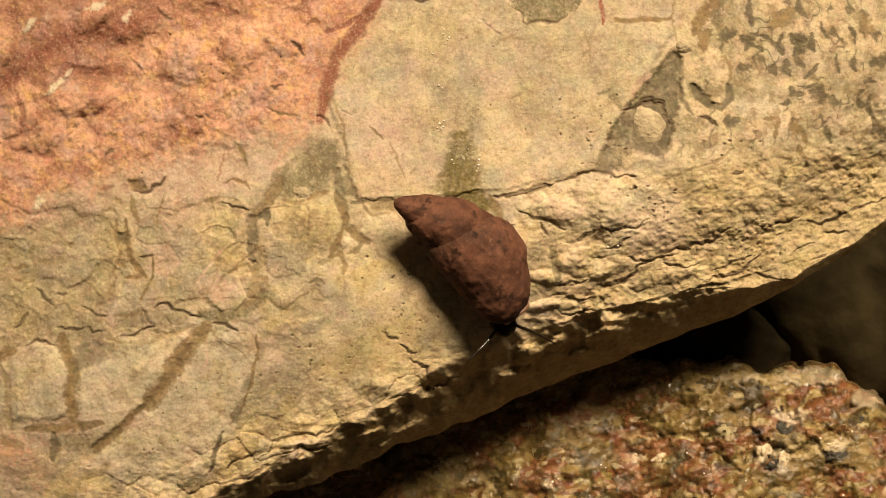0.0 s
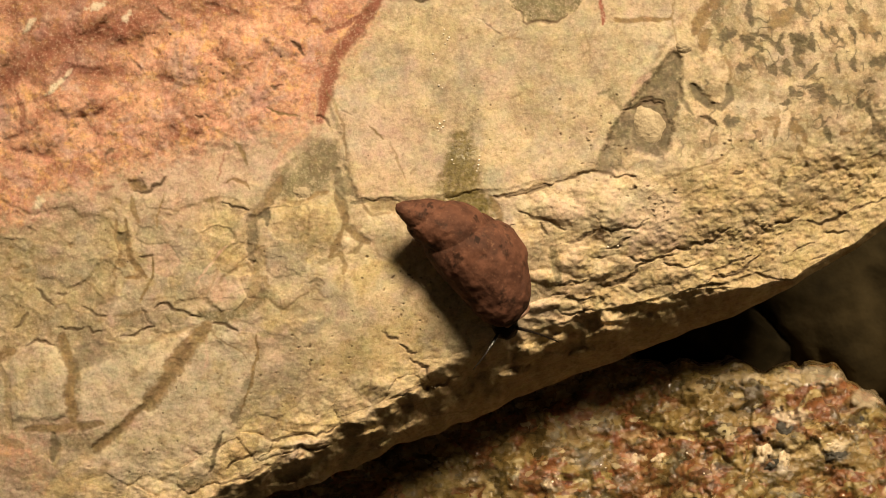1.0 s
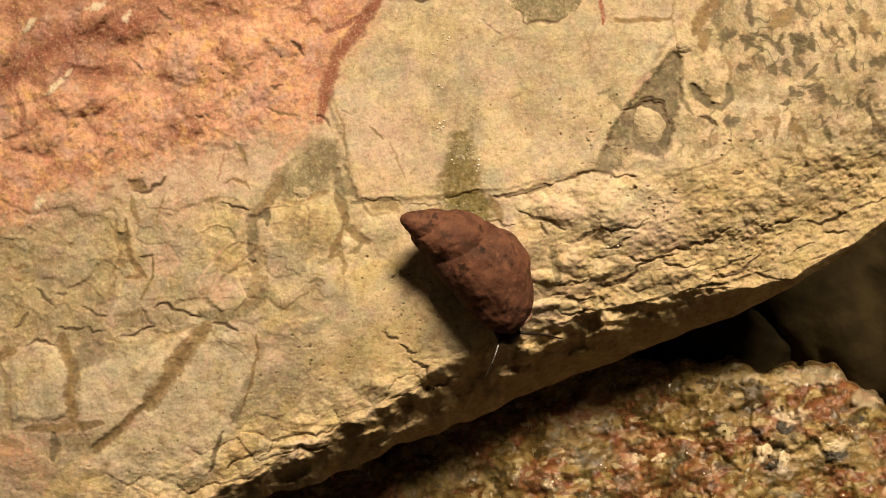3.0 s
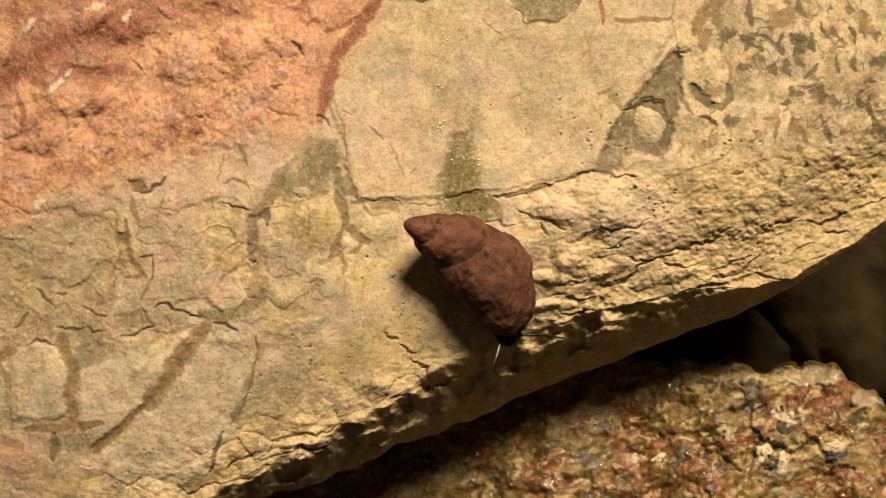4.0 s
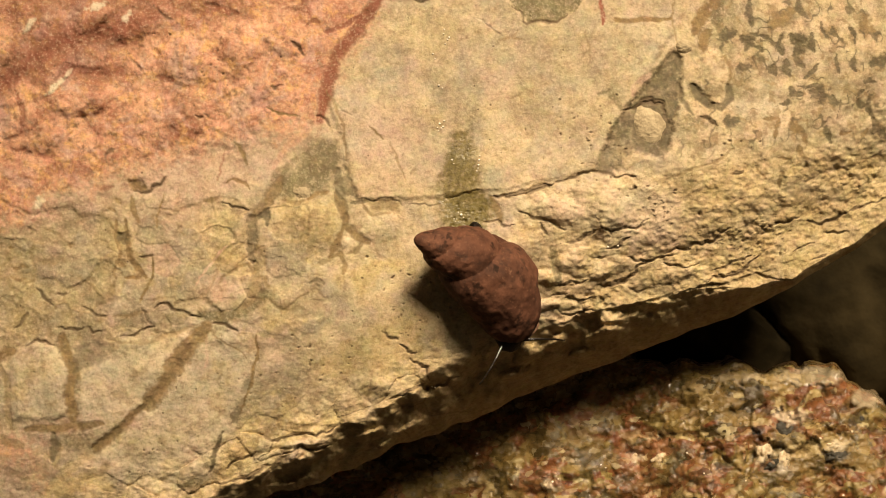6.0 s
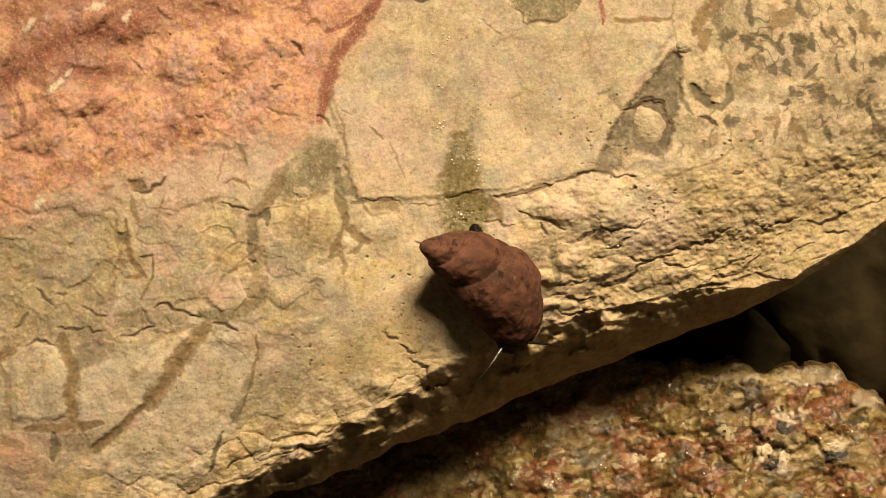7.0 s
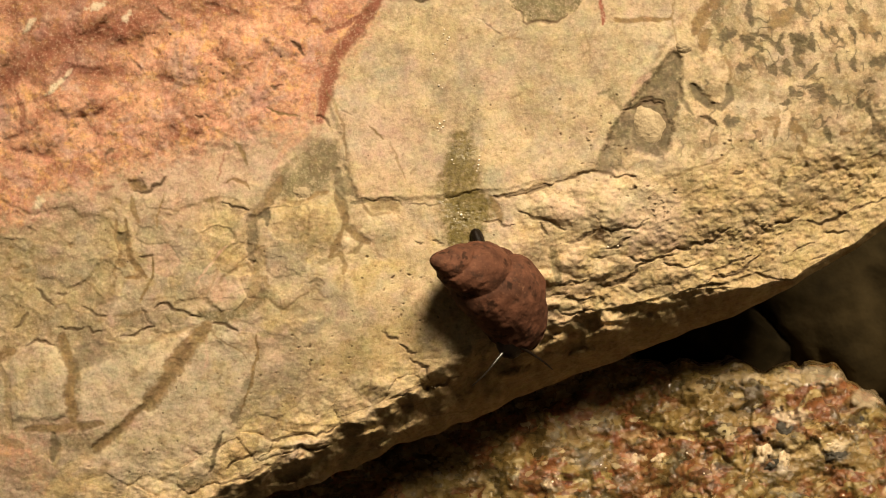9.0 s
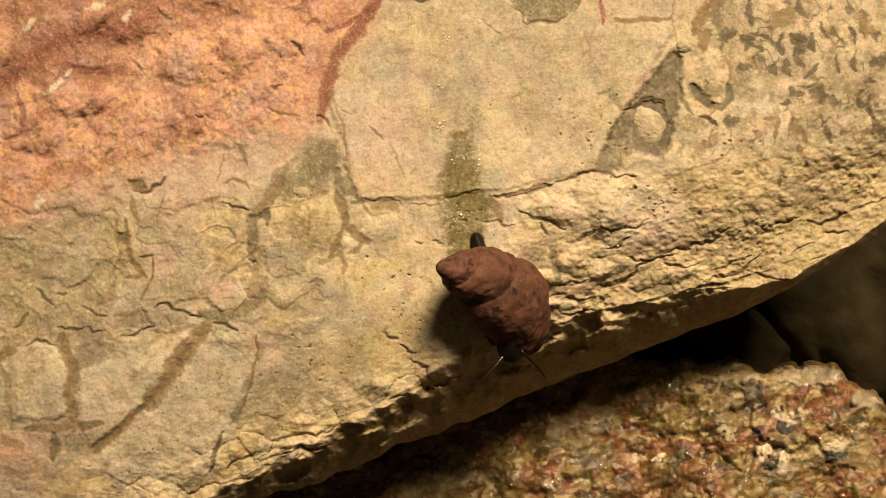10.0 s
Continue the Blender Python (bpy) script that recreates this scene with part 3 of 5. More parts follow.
    f.patch([(1150, 130), (1175, 112), (1185, 150), (1160, 165)], "olive", 0.9, 8)
    f.m["slate"] *= 1 - 0.75 * np.exp(-((x - 1112) / 44) ** 2 - ((y - 282) / 20) ** 2) * ease(-0.25, 0.1, f.rag)
    f.m["slate"] *= 1 - 0.25 * ease(0.0, 0.3, fbm(x, y, 24, 4, 721, 0.65)) * ease(300, 60, np.hypot(x - 1140, y - 210))
    f.patch([(1085, 255), (1120, 262), (1150, 280), (1110, 300), (1070, 300)], "ochre", 1.0, 10, 2)
    f.line([(1104, 196), (1128, 186), (1150, 176), (1170, 182), (1178, 200)], 14, "crack", 6, 0.85)
    f.line([(1178, 205), (1186, 230), (1172, 262)], 14, "slate", 4, 0.9)
    f.line([(1200, 150), (1206, 175), (1224, 205)], 10, "slate", 3, 0.7)
    f.line([(1228, 152), (1236, 172), (1258, 186)], 17, "slate", 7, 0.95)
    f.line([(1258, 186), (1275, 192), (1290, 176), (1288, 150)], 15, "slate", 4, 0.75)
    f.line([(1290, 145), (1294, 120), (1284, 100)], 8, "vein", 3, 0.7)
    f.line([(1240, 206), (1258, 214), (1270, 222)], 11, "crack", 5, 0.9)
    f.patch([(1195, 205), (1240, 205), (1270, 225), (1220, 240), (1190, 225)], "olive", 0.8, 9, 0, 0.4)
    f.dome(1262, 130, 38, 44, 0, 9)
    f.fleck(1268, -8, 1232, 56, 22, "vein", 0.75)
    f.fleck(1276, 0, 1272, 44, 24, "olive", 0.9)
    f.fleck(1256, 56, 1244, 88, 14, "vein", 0.75)
    f.fleck(1286, 54, 1304, 60, 18)
    # flecks over the north-east corner
    for x0, y0, x1, y1, w in ((1326, 0, 1330, 44, 11), (1315, 66, 1320, 88, 16), (1330, 60, 1362, 71, 6), (1336, 84, 1350, 93, 7), (1412, 0, 1428, 30, 9), (1382, 68, 1386, 96, 13), (1398, 64, 1426, 70, 15), (1404, 74, 1406, 97, 14), (1412, 100, 1422, 118, 9), (1438, 64, 1440, 90, 12), (1425, 140, 1450, 112, 6), (1308, 112, 1326, 120, 14), (1369, 114, 1373, 131, 9), (1392, 108, 1396, 132, 12), (1452, 40, 1466, 66, 6), (1474, 48, 1482, 64, 7)):
        f.fleck(x0, y0, x1, y1, w, "slate", 0.8)
    for x0, y0, x1, y1, w in ((1505, 48, 1513, 78, 8), (1544, 112, 1590, 94, 22), (1510, 104, 1516, 126, 10), (1480, 98, 1486, 130, 6), (1540, 147, 1552, 147, 4), (1400, 158, 1422, 166, 15), (1436, 162, 1452, 177, 20), (1474, 170, 1482, 184, 11), (1446, 150, 1428, 156, 6), (1382, 184, 1392, 187, 12), (1518, 168, 1530, 160, 6), (1520, 176, 1534, 188, 11), (1538, 176, 1546, 212, 10), (1546, 210, 1572, 246, 12), (1290, 208, 1304, 214, 17), (1464, 222, 1470, 252, 8)):
        f.fleck(x0, y0, x1, y1, w, "slate", 0.8)
    for x0, y0, x1, y1, w in ((1352, 212, 1378, 208, 7), (1380, 210, 1372, 246, 8), (1404, 212, 1420, 234, 14), (1424, 238, 1426, 256, 6), (1486, 236, 1506, 234, 6), (1536, 228, 1524, 246, 6), (1412, 258, 1430, 282, 9), (1474, 270, 1486, 286, 6), (1504, 284, 1512, 294, 11), (1520, 290, 1544, 277, 5), (1544, 277, 1572, 276, 6), (1338, 297, 1356, 316, 5), (1386, 304, 1378, 330, 8), (1378, 280, 1402, 280, 5), (1402, 18, 1366, 48, 22), (1530, 30, 1552, 62, 22)):
        f.fleck(x0, y0, x1, y1, w, "vein", 0.65)
    where = ease(1215, 1300, x + 0.25 * y) * ease(330, 235, y + 0.12 * (x - 1300)) * ease(1640, 1540, x)
    bent = fbm(x * 0.8 - y * 0.6, (x * 0.6 + y * 0.8) * 0.7, 22, 4, 111, 0.62)
    f.put("vein", ..., ease(0.14, 0.22, bent) * where * 0.6)
    arcs = ease(0.080, 0.030, np.abs(fbm(x, y * 0.85, 30, 2, 131))) * ease(0.0, 0.15, fbm(x, y, 46, 3, 141))
    f.put("slate", ..., arcs * where * 0.85)
    f.put("olive", ..., where * ease(-0.15, 0.3, f.rag2) * 0.55)
    f.patch([(1180, 290), (1230, 300), (1240, 350), (1200, 340)], "olive", 0.5, 18)
    f.line([(1180, 318), (1220, 300), (1265, 288), (1300, 265)], 7, "vein", 3, 0.5)
    # veins west of the slab
    f.patch([(540, 245), (598, 255), (602, 300), (570, 342), (492, 350), (476, 330), (520, 300)], "olive", 0.95, 13, -2)
    f.patch([(565, 258), (594, 262), (592, 300), (566, 310)], "slate", 0.5, 9)
    f.line([(546, 352), (562, 342), (580, 338)], 9, "vein", 4, 0.8)
    f.line([(594, 340), (604, 365), (613, 392)], 15, "vein", 4, 0.8)
    f.line([(613, 380), (612, 402), (634, 420), (652, 428)], 15, "vein", 4, 0.8)
    f.line([(610, 402), (598, 428), (586, 452)], 14, "vein", 4, 0.8)
    f.line([(586, 455), (602, 450), (612, 470), (606, 486)], 10, "vein", 4, 0.75)
    f.line([(640, 432), (630, 448), (614, 452)], 8, "vein", 4, 0.6)
    f.line([(622, 360), (640, 356), (652, 358)], 9, "olive", 3, 0.9)
    f.line([(500, 318), (478, 345), (462, 372), (448, 384)], 20, "vein", 3, 0.6)
    f.line([(452, 468), (456, 500), (446, 528), (430, 548)], 20, "vein", 3, 0.55)
    f.line([(470, 520), (490, 530), (500, 548)], 14, "olive", 2, 0.6)
    f.line([(440, 470), (452, 486), (470, 492), (476, 510)], 9, "vein", 3, 0.6)
    f.line([(498, 356), (520, 360), (548, 354)], 8, "vein", 3, 0.6)
    f.line([(600, 300), (596, 330), (604, 350)], 16, "slate", 3, 0.6)
    f.line([(640, 360), (652, 376), (668, 382), (690, 378)], 8, "vein", 3, 0.65)
    f.line([(548, 500), (562, 494), (572, 500)], 10, "slate", 3, 0.6)
    f.line([(560, 470), (574, 462), (590, 458)], 8, "vein", 3, 0.5)
    f.line([(660, 430), (668, 450), (690, 462)], 7, "vein", 3, 0.4)
    f.line([(200, 560), (240, 556), (262, 552)], 8, "vein", 3, 0.5)
    f.line([(180, 540), (196, 520), (200, 498)], 12, "vein", 3, 0.5)
    f.line([(100, 560), (108, 590), (100, 612)], 14, "olive", 3, 0.6)
    f.line([(190, 600), (240, 606), (300, 592), (350, 574)], 8, "vein", 3, 0.45)
    f.line([(120, 330), (160, 336), (200, 352)], 14, "olive", 2, 0.6)
    f.line([(60, 402), (110, 420), (124, 432)], 5, "vein", 2, 0.45)
    f.line([(310, 395), (318, 410), (330, 420)], 5, "vein", 2, 0.4)
    f.dome(560, 392, 52, 46, 10, 9, "ochre", 1.0)
    f.dome(672, 402, 40, 30, 0, 7, "pale", 0.25)
    f.dome(610, 432, 10, 12, 20, 4, "pale", 0.3)
    f.line([(735, 424), (744, 432), (750, 428)], 6, "crack", 4, 0.8)
    f.line([(766, 424), (776, 430), (784, 432)], 7, "crack", 4, 0.85)
    f.patch([(441, 382), (456, 384), (455, 430), (450, 466), (437, 462), (434, 410)], "slate", 0.75, 4, -4)
    f.patch([(460, 410), (475, 418), (472, 466), (456, 478), (452, 442)], "vein", 0.45, 6)
    f.line([(458, 384), (472, 376), (472, 400)], 13, "slate", 4, 0.85)
    f.line([(438, 460), (446, 466), (452, 462)], 7, "crack", 4, 0.9)
    f.line([(470, 372), (478, 345), (494, 312), (522, 284)], 22, "olive", 3, 0.75)
    f.line([(392, 358), (412, 367), (442, 374)], 7, "crack", 5, 0.9)
    f.line([(362, 356), (376, 353), (387, 350)], 9, "vein", 3, 0.7)
    f.line([(414, 252), (430, 272), (436, 292)], 8, "vein", 4, 0.75)
    f.line([(400, 326), (412, 316), (434, 322), (442, 334)], 6, "vein", 4, 0.8)
    f.line([(398, 268), (392, 290), (384, 318)], 5, "deepred", 3, 0.5)
    f.patch([(228, 321), (250, 317), (258, 336), (236, 341)], "vein", 0.95, 4, -4)
    f.line([(236, 339), (266, 338), (290, 322), (294, 316)], 8, "crack", 5, 0.85)
    f.line([(178, 334), (200, 330)], 12, "deepred", 3, 0.6)
    f.patch([(207, 412), (223, 412), (223, 430), (210, 433)], "slate", 0.75, 3, -3)
    f.line([(205, 392), (210, 440), (212, 462)], 8, "vein", 4, 0.75)
    f.line([(222, 390), (224, 425), (232, 456), (250, 480), (258, 492)], 10, "vein", 4, 0.85)
    f.dome(216, 466, 11, 9, 0, -3, "vein", 0.9)
    f.line([(208, 470), (200, 482), (204, 496)], 8, "vein", 3, 0.7)
    f.line([(222, 495), (244, 493), (253, 484)], 8, "vein", 4, 0.85)
    f.line([(190, 366), (204, 374)], 6, "vein", 3, 0.7)
    f.dome(208, 356, 7, 7, 0, -2, "vein", 0.8)
    f.line([(232, 348), (236, 368), (246, 394)], 11, "vein", 3, 0.75)
    f.line([(289, 345), (284, 372), (278, 402)], 4, "vein", 2, 0.85)
    f.line([(246, 454), (258, 453), (273, 453)], 5, "crack", 3, 0.85)
    f.line([(271, 455), (267, 495), (246, 535)], 6, "vein", 3, 0.9)
    f.line([(348, 508), (360, 485), (375, 465), (402, 436)], 5, "pink", 2, 0.9)
    f.line([(404, 458), (415, 440), (436, 423)], 5, "vein", 2, 0.6)
    f.line([(390, 500), (402, 486), (424, 472), (442, 468)], 7, "vein", 3, 0.65)
    f.patch([(360, 495), (385, 478), (405, 500), (440, 490), (430, 520), (380, 535)], "pink", 0.75, 10)
    f.line([(275, 543), (297, 538), (312, 551), (340, 558), (356, 560)], 8, "crack", 6, 0.9)
    f.line([(352, 560), (400, 560), (440, 548), (470, 520)], 26, "olive", 5, 0.75)
    f.line([(378, 574), (405, 578), (418, 588)], 7, "crack", 5, 0.85)
    f.line([(250, 546), (262, 564), (272, 577), (246, 588), (212, 596)], 6, "crack", 5, 0.85)
    f.line([(104, 580), (122, 584), (148, 577)], 7, "crack", 5, 0.85)
    f.line([(156, 578), (166, 588), (182, 586)], 7, "crack", 4, 0.8)
    f.line([(150, 545), (164, 554), (190, 558)], 6, "crack", 4, 0.8)
    f.line([(64, 510), (80, 528), (97, 541)], 8, "crack", 4, 0.8)
    f.line([(100, 523), (112, 521), (119, 519)], 8, "crack", 4, 0.7)
    f.line([(44, 611), (66, 602), (84, 606), (98, 612)], 8, "crack", 5, 0.85)
    f.line([(24, 582), (40, 565), (50, 554)], 7, "crack", 4, 0.7)
    f.line([(-10, 640), (8, 626), (26, 620)], 18, "vein", 4, 0.8)
    f.line([(26, 476), (40, 472), (52, 474)], 6, "vein", 3, 0.7)
    f.line([(20, 490), (34, 496), (44, 492)], 7, "vein", 3, 0.7)
    f.dome(20, 440, 8, 4, 0, -2, "vein", 0.8)
    f.dome(126, 434, 9, 6, 0, -3, "vein", 0.9)
    f.patch([(145, 508), (166, 520), (190, 514), (194, 542), (155, 540)], "slate", 0.5, 8)
    f.patch([(60, 480), (95, 490), (98, 512), (75, 512)], "slate", 0.4, 10)
    f.patch([(110, 325), (215, 330), (225, 500), (150, 545), (0, 560), (-80, 480), (-80, 410), (60, 385)], "olive", 0.38, 34)
    f.patch([(30, 550), (110, 530), (200, 560), (200, 605), (110, 610), (40, 605)], "olive", 0.55, 20)
    f.patch([(490, 500), (620, 490), (640, 600), (520, 620), (470, 560)], "olive", 0.28, 40)
    f.patch([(540, 680), (640, 660), (690, 700), (600, 745), (530, 730)], "olive", 0.38, 30, 0, 0.3)
    # the south-west: pale clasts between brown veins
    f.patch([(22, 625), (50, 608), (100, 613), (118, 650), (114, 735), (70, 746), (28, 740)], "pale", 0.34, 7, 5)
    f.patch([(140, 664), (190, 640), (215, 606), (330, 590), (345, 600), (290, 680), (235, 735), (160, 790), (140, 745)], "pale", 0.34, 7, 5)
    f.patch([(370, 590), (440, 600), (445, 690), (395, 790), (370, 860), (230, 870), (150, 830), (250, 750), (310, 660)], "pale", 0.36, 12, 4)
    f.line([(364, 582), (340, 606), (318, 632), (302, 650)], 30, "vein", 4, 0.78, 0.3, False)
    f.line([(306, 646), (284, 688), (258, 716)], 27, "vein", 4, 0.75, 0.3, False)
    f.line([(262, 712), (230, 740), (200, 770), (172, 794)], 17, "vein", 4, 0.75, 0.35, False)
    f.line([(172, 792), (130, 825), (80, 868)], 18, "ochre", 3, 1.0)
    f.line([(112, 600), (126, 655), (126, 700), (130, 744)], 19, "vein", 5, 0.8, 0.4, False)
    f.patch([(150, 608), (196, 612), (186, 636), (152, 656), (130, 662), (134, 620)], "slate", 0.55, 7, -4)
    f.line([(46, 760), (110, 756), (180, 750)], 17, "vein", 4, 0.75)
    f.line([(92, 768), (98, 790), (94, 816)], 17, "slate", 4, 0.7)
    f.patch([(100, 765), (180, 755), (165, 800), (110, 795)], "olive", 0.7, 8)
    f.patch([(0, 760), (90, 770), (100, 850), (40, 860), (0, 850)], "pink", 0.7, 22, 0, 0.4)
    f.patch([(0, 775), (40, 770), (60, 800), (30, 825), (-20, 820)], "red", 0.6, 12, 0, 0.4)
    f.patch([(55, 815), (88, 830), (80, 868), (62, 870)], "red", 0.4, 8, 0, 0.4)
    f.patch([(40, 800), (70, 790), (75, 815), (35, 830)], "limonite", 0.9, 8)
    f.patch([(90, 850), (200, 820), (190, 850), (110, 880), (70, 885)], "limonite", 0.9, 12)
    f.fleck(6, 772, 40, 790, 16, "vein", 0.5)
    f.fleck(20, 810, 60, 830, 12, "ochre", 1.0)
    f.patch([(60, 740), (190, 736), (188, 760), (60, 765)], "pink", 0.8, 9)
    f.line([(0, 650), (16, 680), (12, 720), (20, 760)], 14, "vein", 4, 0.5)
    f.line([(452, 592), (454, 640), (440, 690), (424, 730)], 6, "vein", 3, 0.8)
    f.dome(416, 736, 11, 20, 25, -3, "slate", 0.75)
    f.dome(436, 684, 8, 18, 20, -2, "slate", 0.5)
    f.line([(396, 764), (380, 796), (371, 836)], 8, "slate", 3, 0.85)
    f.patch([(390, 790), (440, 770), (470, 800), (440, 830), (390, 840)], "ochre", 1.0, 12)
    f.line([(380, 596), (405, 612), (436, 634)], 4, "vein", 2, 0.6)
    f.line([(365, 590), (368, 625), (362, 650)], 8, "pink", 2, 0.9)
    # folds and hollows on the southern brow
    f.line([(455, 768), (480, 778), (510, 772), (560, 770), (592, 756)], 8, "crack", 6, 0.9)
    f.ledge([(588, 752), (640, 750), (690, 738), (722, 716), (756, 680)], 9, 28, 0.8, 7)
    f.dome(470, 786, 22, 16, -20, 6, "pale", 0.3)
    f.dome(536, 784, 52, 9, -6, 11, "pale", 0.35)
    f.line([(500, 806), (516, 800), (528, 790), (560, 795), (585, 788)], 8, "crack", 8, 0.9)
    f.dome(514, 812, 9, 24, 28, 12, "pale", 0.3)
    f.dome(545, 812, 26, 10, -30, 11, "pale", 0.5)
    f.dome(470, 808, 34, 7, -22, 7, "pale", 0.25)
    f.line([(404, 828), (430, 812), (452, 800)], 8, "crack", 5, 0.85)
    f.dome(508, 842, 44, 15, -16, -22)
    f.dome(445, 848, 44, 8, -32, 9, "ochre", 1.0)
    f.dome(400, 862, 40, 9, -30, 8, "ochre", 1.0)
    f.line([(380, 856), (420, 850), (460, 832), (480, 826)], 9, "crack", 8, 0.8)
    f.dome(640, 792, 10, 22, 40, 9, "ochre", 0.8)
    f.dome(690, 780, 34, 11, -30, 9, "ochre", 0.8)
    f.dome(720, 756, 34, 10, -25, 9, "ochre", 0.9)
    f.dome(664, 764, 26, 8, -20, 7, "ochre", 0.9)
    f.dome(740, 704, 20, 13, -20, 9, "pale", 0.4)
    f.dome(780, 735, 46, 13, -22, 7)
    f.line([(676, 588), (692, 596), (706, 600)], 6, "crack", 4, 0.8)
    f.line([(708, 608), (720, 622), (734, 626)], 7, "crack", 5, 0.85)
    f.line([(726, 634), (742, 644), (756, 652), (760, 672)], 8, "crack", 6, 0.85)
    f.line([(690, 705), (720, 694), (752, 678)], 8, "crack", 6, 0.8)
    f.line([(762, 690), (790, 682), (812, 668)], 7, "crack", 6, 0.8)
    # broken ground south-east of the slab
    f.ledge([(956, 584), (1010, 567), (1060, 549), (1110, 541), (1150, 530), (1225, 511)], 11, 30, 0.5, 6)
    f.ledge([(1225, 511), (1262, 500), (1300, 494), (1350, 480)], 6, 20, 0.5, 6)
    f.line([(1288, 404), (1264, 428), (1240, 432), (1212, 441), (1182, 447)], 8, "crack", 6, 0.9)
    f.line([(1190, 452), (1156, 460), (1126, 476), (1108, 496), (1088, 506)], 8, "crack", 7, 0.9)
    f.line([(1114, 454), (1128, 462), (1150, 462)], 8, "crack", 5, 0.8)
    f.line([(1174, 463), (1200, 472), (1232, 467)], 6, "crack", 5, 0.9)
    f.line([(1254, 500), (1275, 488), (1300, 485), (1322, 470), (1346, 450)], 7, "crack", 6, 0.9)
    f.line([(1266, 478), (1285, 474), (1310, 458), (1330, 452)], 6, "crack", 5, 0.7)
    f.line([(1340, 398), (1380, 393), (1412, 388)], 6, "crack", 4, 0.8)
    f.line([(1428, 392), (1450, 397), (1475, 388), (1498, 379)], 8, "crack", 6, 0.9)
    f.line([(1500, 378), (1530, 364), (1575, 346)], 6, "crack", 4, 0.8)
    f.line([(1458, 411), (1484, 415), (1504, 410)], 7, "crack", 5, 0.85)
    f.line([(1404, 446), (1420, 436), (1440, 430)], 5, "crack", 4, 0.8)
    f.line([(1438, 458), (1462, 450)], 6, "crack", 4, 0.7)
    f.line([(1320, 478), (1350, 488), (1390, 496)], 6, "crack", 5, 0.6)
    f.patch([(1130, 485), (1200, 474), (1250, 478), (1215, 505), (1150, 520), (1110, 530)], "olive", 0.55, 12)
    f.patch([(1215, 415), (1260, 400), (1288, 404), (1262, 425), (1215, 436)], "olive", 0.7, 8)
    f.patch([(1040, 320), (1140, 318), (1205, 360), (1200, 430), (1120, 440), (1060, 410), (930, 370), (980, 330)], "pale", 0.20, 16, 6)
    f.patch([(1148, 330), (1200, 350), (1205, 440), (1140, 440)], "pink", 0.5, 16)
    f.patch([(970, 350), (1030, 355), (1030, 385), (990, 385)], "pink", 0.4, 12)
    f.dome(1084, 374, 46, 40, 10, 13)
    f.line([(1052, 384), (1064, 402), (1082, 414), (1098, 407), (1118, 404), (1146, 388)], 6, "crack", 4.5, 0.7)
    f.dome(990, 372, 52, 26, 15, 9)
    f.line([(918, 374), (938, 385), (972, 386), (990, 400), (1002, 410)], 8, "crack", 4, 0.6)
    f.line([(957, 394), (961, 408), (969, 418)], 6, "crack", 4, 0.8)
    f.line([(1000, 429), (1030, 420), (1056, 408)], 9, "crack", 4, 0.7)
    f.line([(1072, 442), (1098, 433), (1114, 422)], 7, "crack", 5, 0.85)
    f.line([(1054, 457), (1070, 455)], 7, "crack", 4, 0.8)
    f.line([(1060, 503), (1090, 500), (1116, 488)], 9, "crack", 6, 0.85)
    f.line([(984, 506), (1004, 500), (1042, 495)], 6, "crack", 5, 0.75)
    f.line([(976, 524), (990, 520), (1004, 520)], 6, "crack", 4, 0.8)
    f.line([(1000, 528), (1020, 530), (1044, 527)], 7, "crack", 5, 0.8)
    f.line([(976, 542), (996, 556), (1020, 556), (1052, 549)], 7, "crack", 5, 0.8)
    f.line([(1110, 508), (1124, 514), (1140, 510)], 6, "crack", 4, 0.5)
    f.line([(1298, 310), (1304, 306), (1314, 304)], 8, "crack", 4, 0.8)
    f.line([(975, 440), (986, 470), (990, 498)], 18, "olive", 3, 0.8)
    f.dome(1238, 378, 5, 5, 0, -3, "crack", 0.8)
    for cx, cy, rx, ry, turn, h in ((1015, 460, 40, 20, -25, 9), (970, 492, 45, 14, 5, 9), (960, 540, 36, 12, -12, 11), (1075, 475, 48, 18, -25, 10), (1000, 540, 30, 9, 5, 7), (1180, 490, 60, 15, -12, 7), (1076, 588, 32, 10, -14, 9), (1112, 562, 26, 6, -14, 8), (1182, 536, 38, 7, -8, 9), (1270, 520, 50, 8, -12, 6), (938, 626, 36, 15, -28, 34), (988, 604, 28, 13, -30, 30), (912, 662, 36, 12, -18, 30), (1030, 626, 26, 11, -10, 20), (742, 704, 22, 20, -20, 22), (730, 760, 34, 13, -22, 22), (655, 770, 32, 12, -14, 20), (690, 790, 30, 10, -30, 18), (1070, 590, 40, 11, -16, 24)):
        f.dome(cx, cy, rx, ry, turn, h)
    # pores
    rnd = random.Random(5)
    for cx, cy, sx, sy, n, r in ((1120, 334, 55, 22, 22, 2.2), (1172, 376, 28, 30, 16, 2.2), (1090, 268, 22, 12, 12, 2.2), (830, 375, 28, 24, 26, 1.9), (1020, 220, 70, 90, 26, 2.2), (400, 660, 90, 60, 14, 2.1), (240, 800, 60, 40, 10, 2.4), (700, 480, 60, 40, 16, 2.4), (560, 640, 80, 60, 22, 2.4), (1300, 260, 60, 20, 6, 2.6), (1340, 430, 60, 30, 30, 2.6), (720, 560, 60, 50, 14, 2.2), (330, 110, 120, 80, 26, 2.0)):
        for _ in range(n):
            q = r * rnd.uniform(0.6, 1.3)
            f.dome(rnd.gauss(cx, sx * 0.55), rnd.gauss(cy, sy * 0.55), q * 1.2, q, rnd.uniform(0, 180), -q * 1.2, "crack", 0.8)
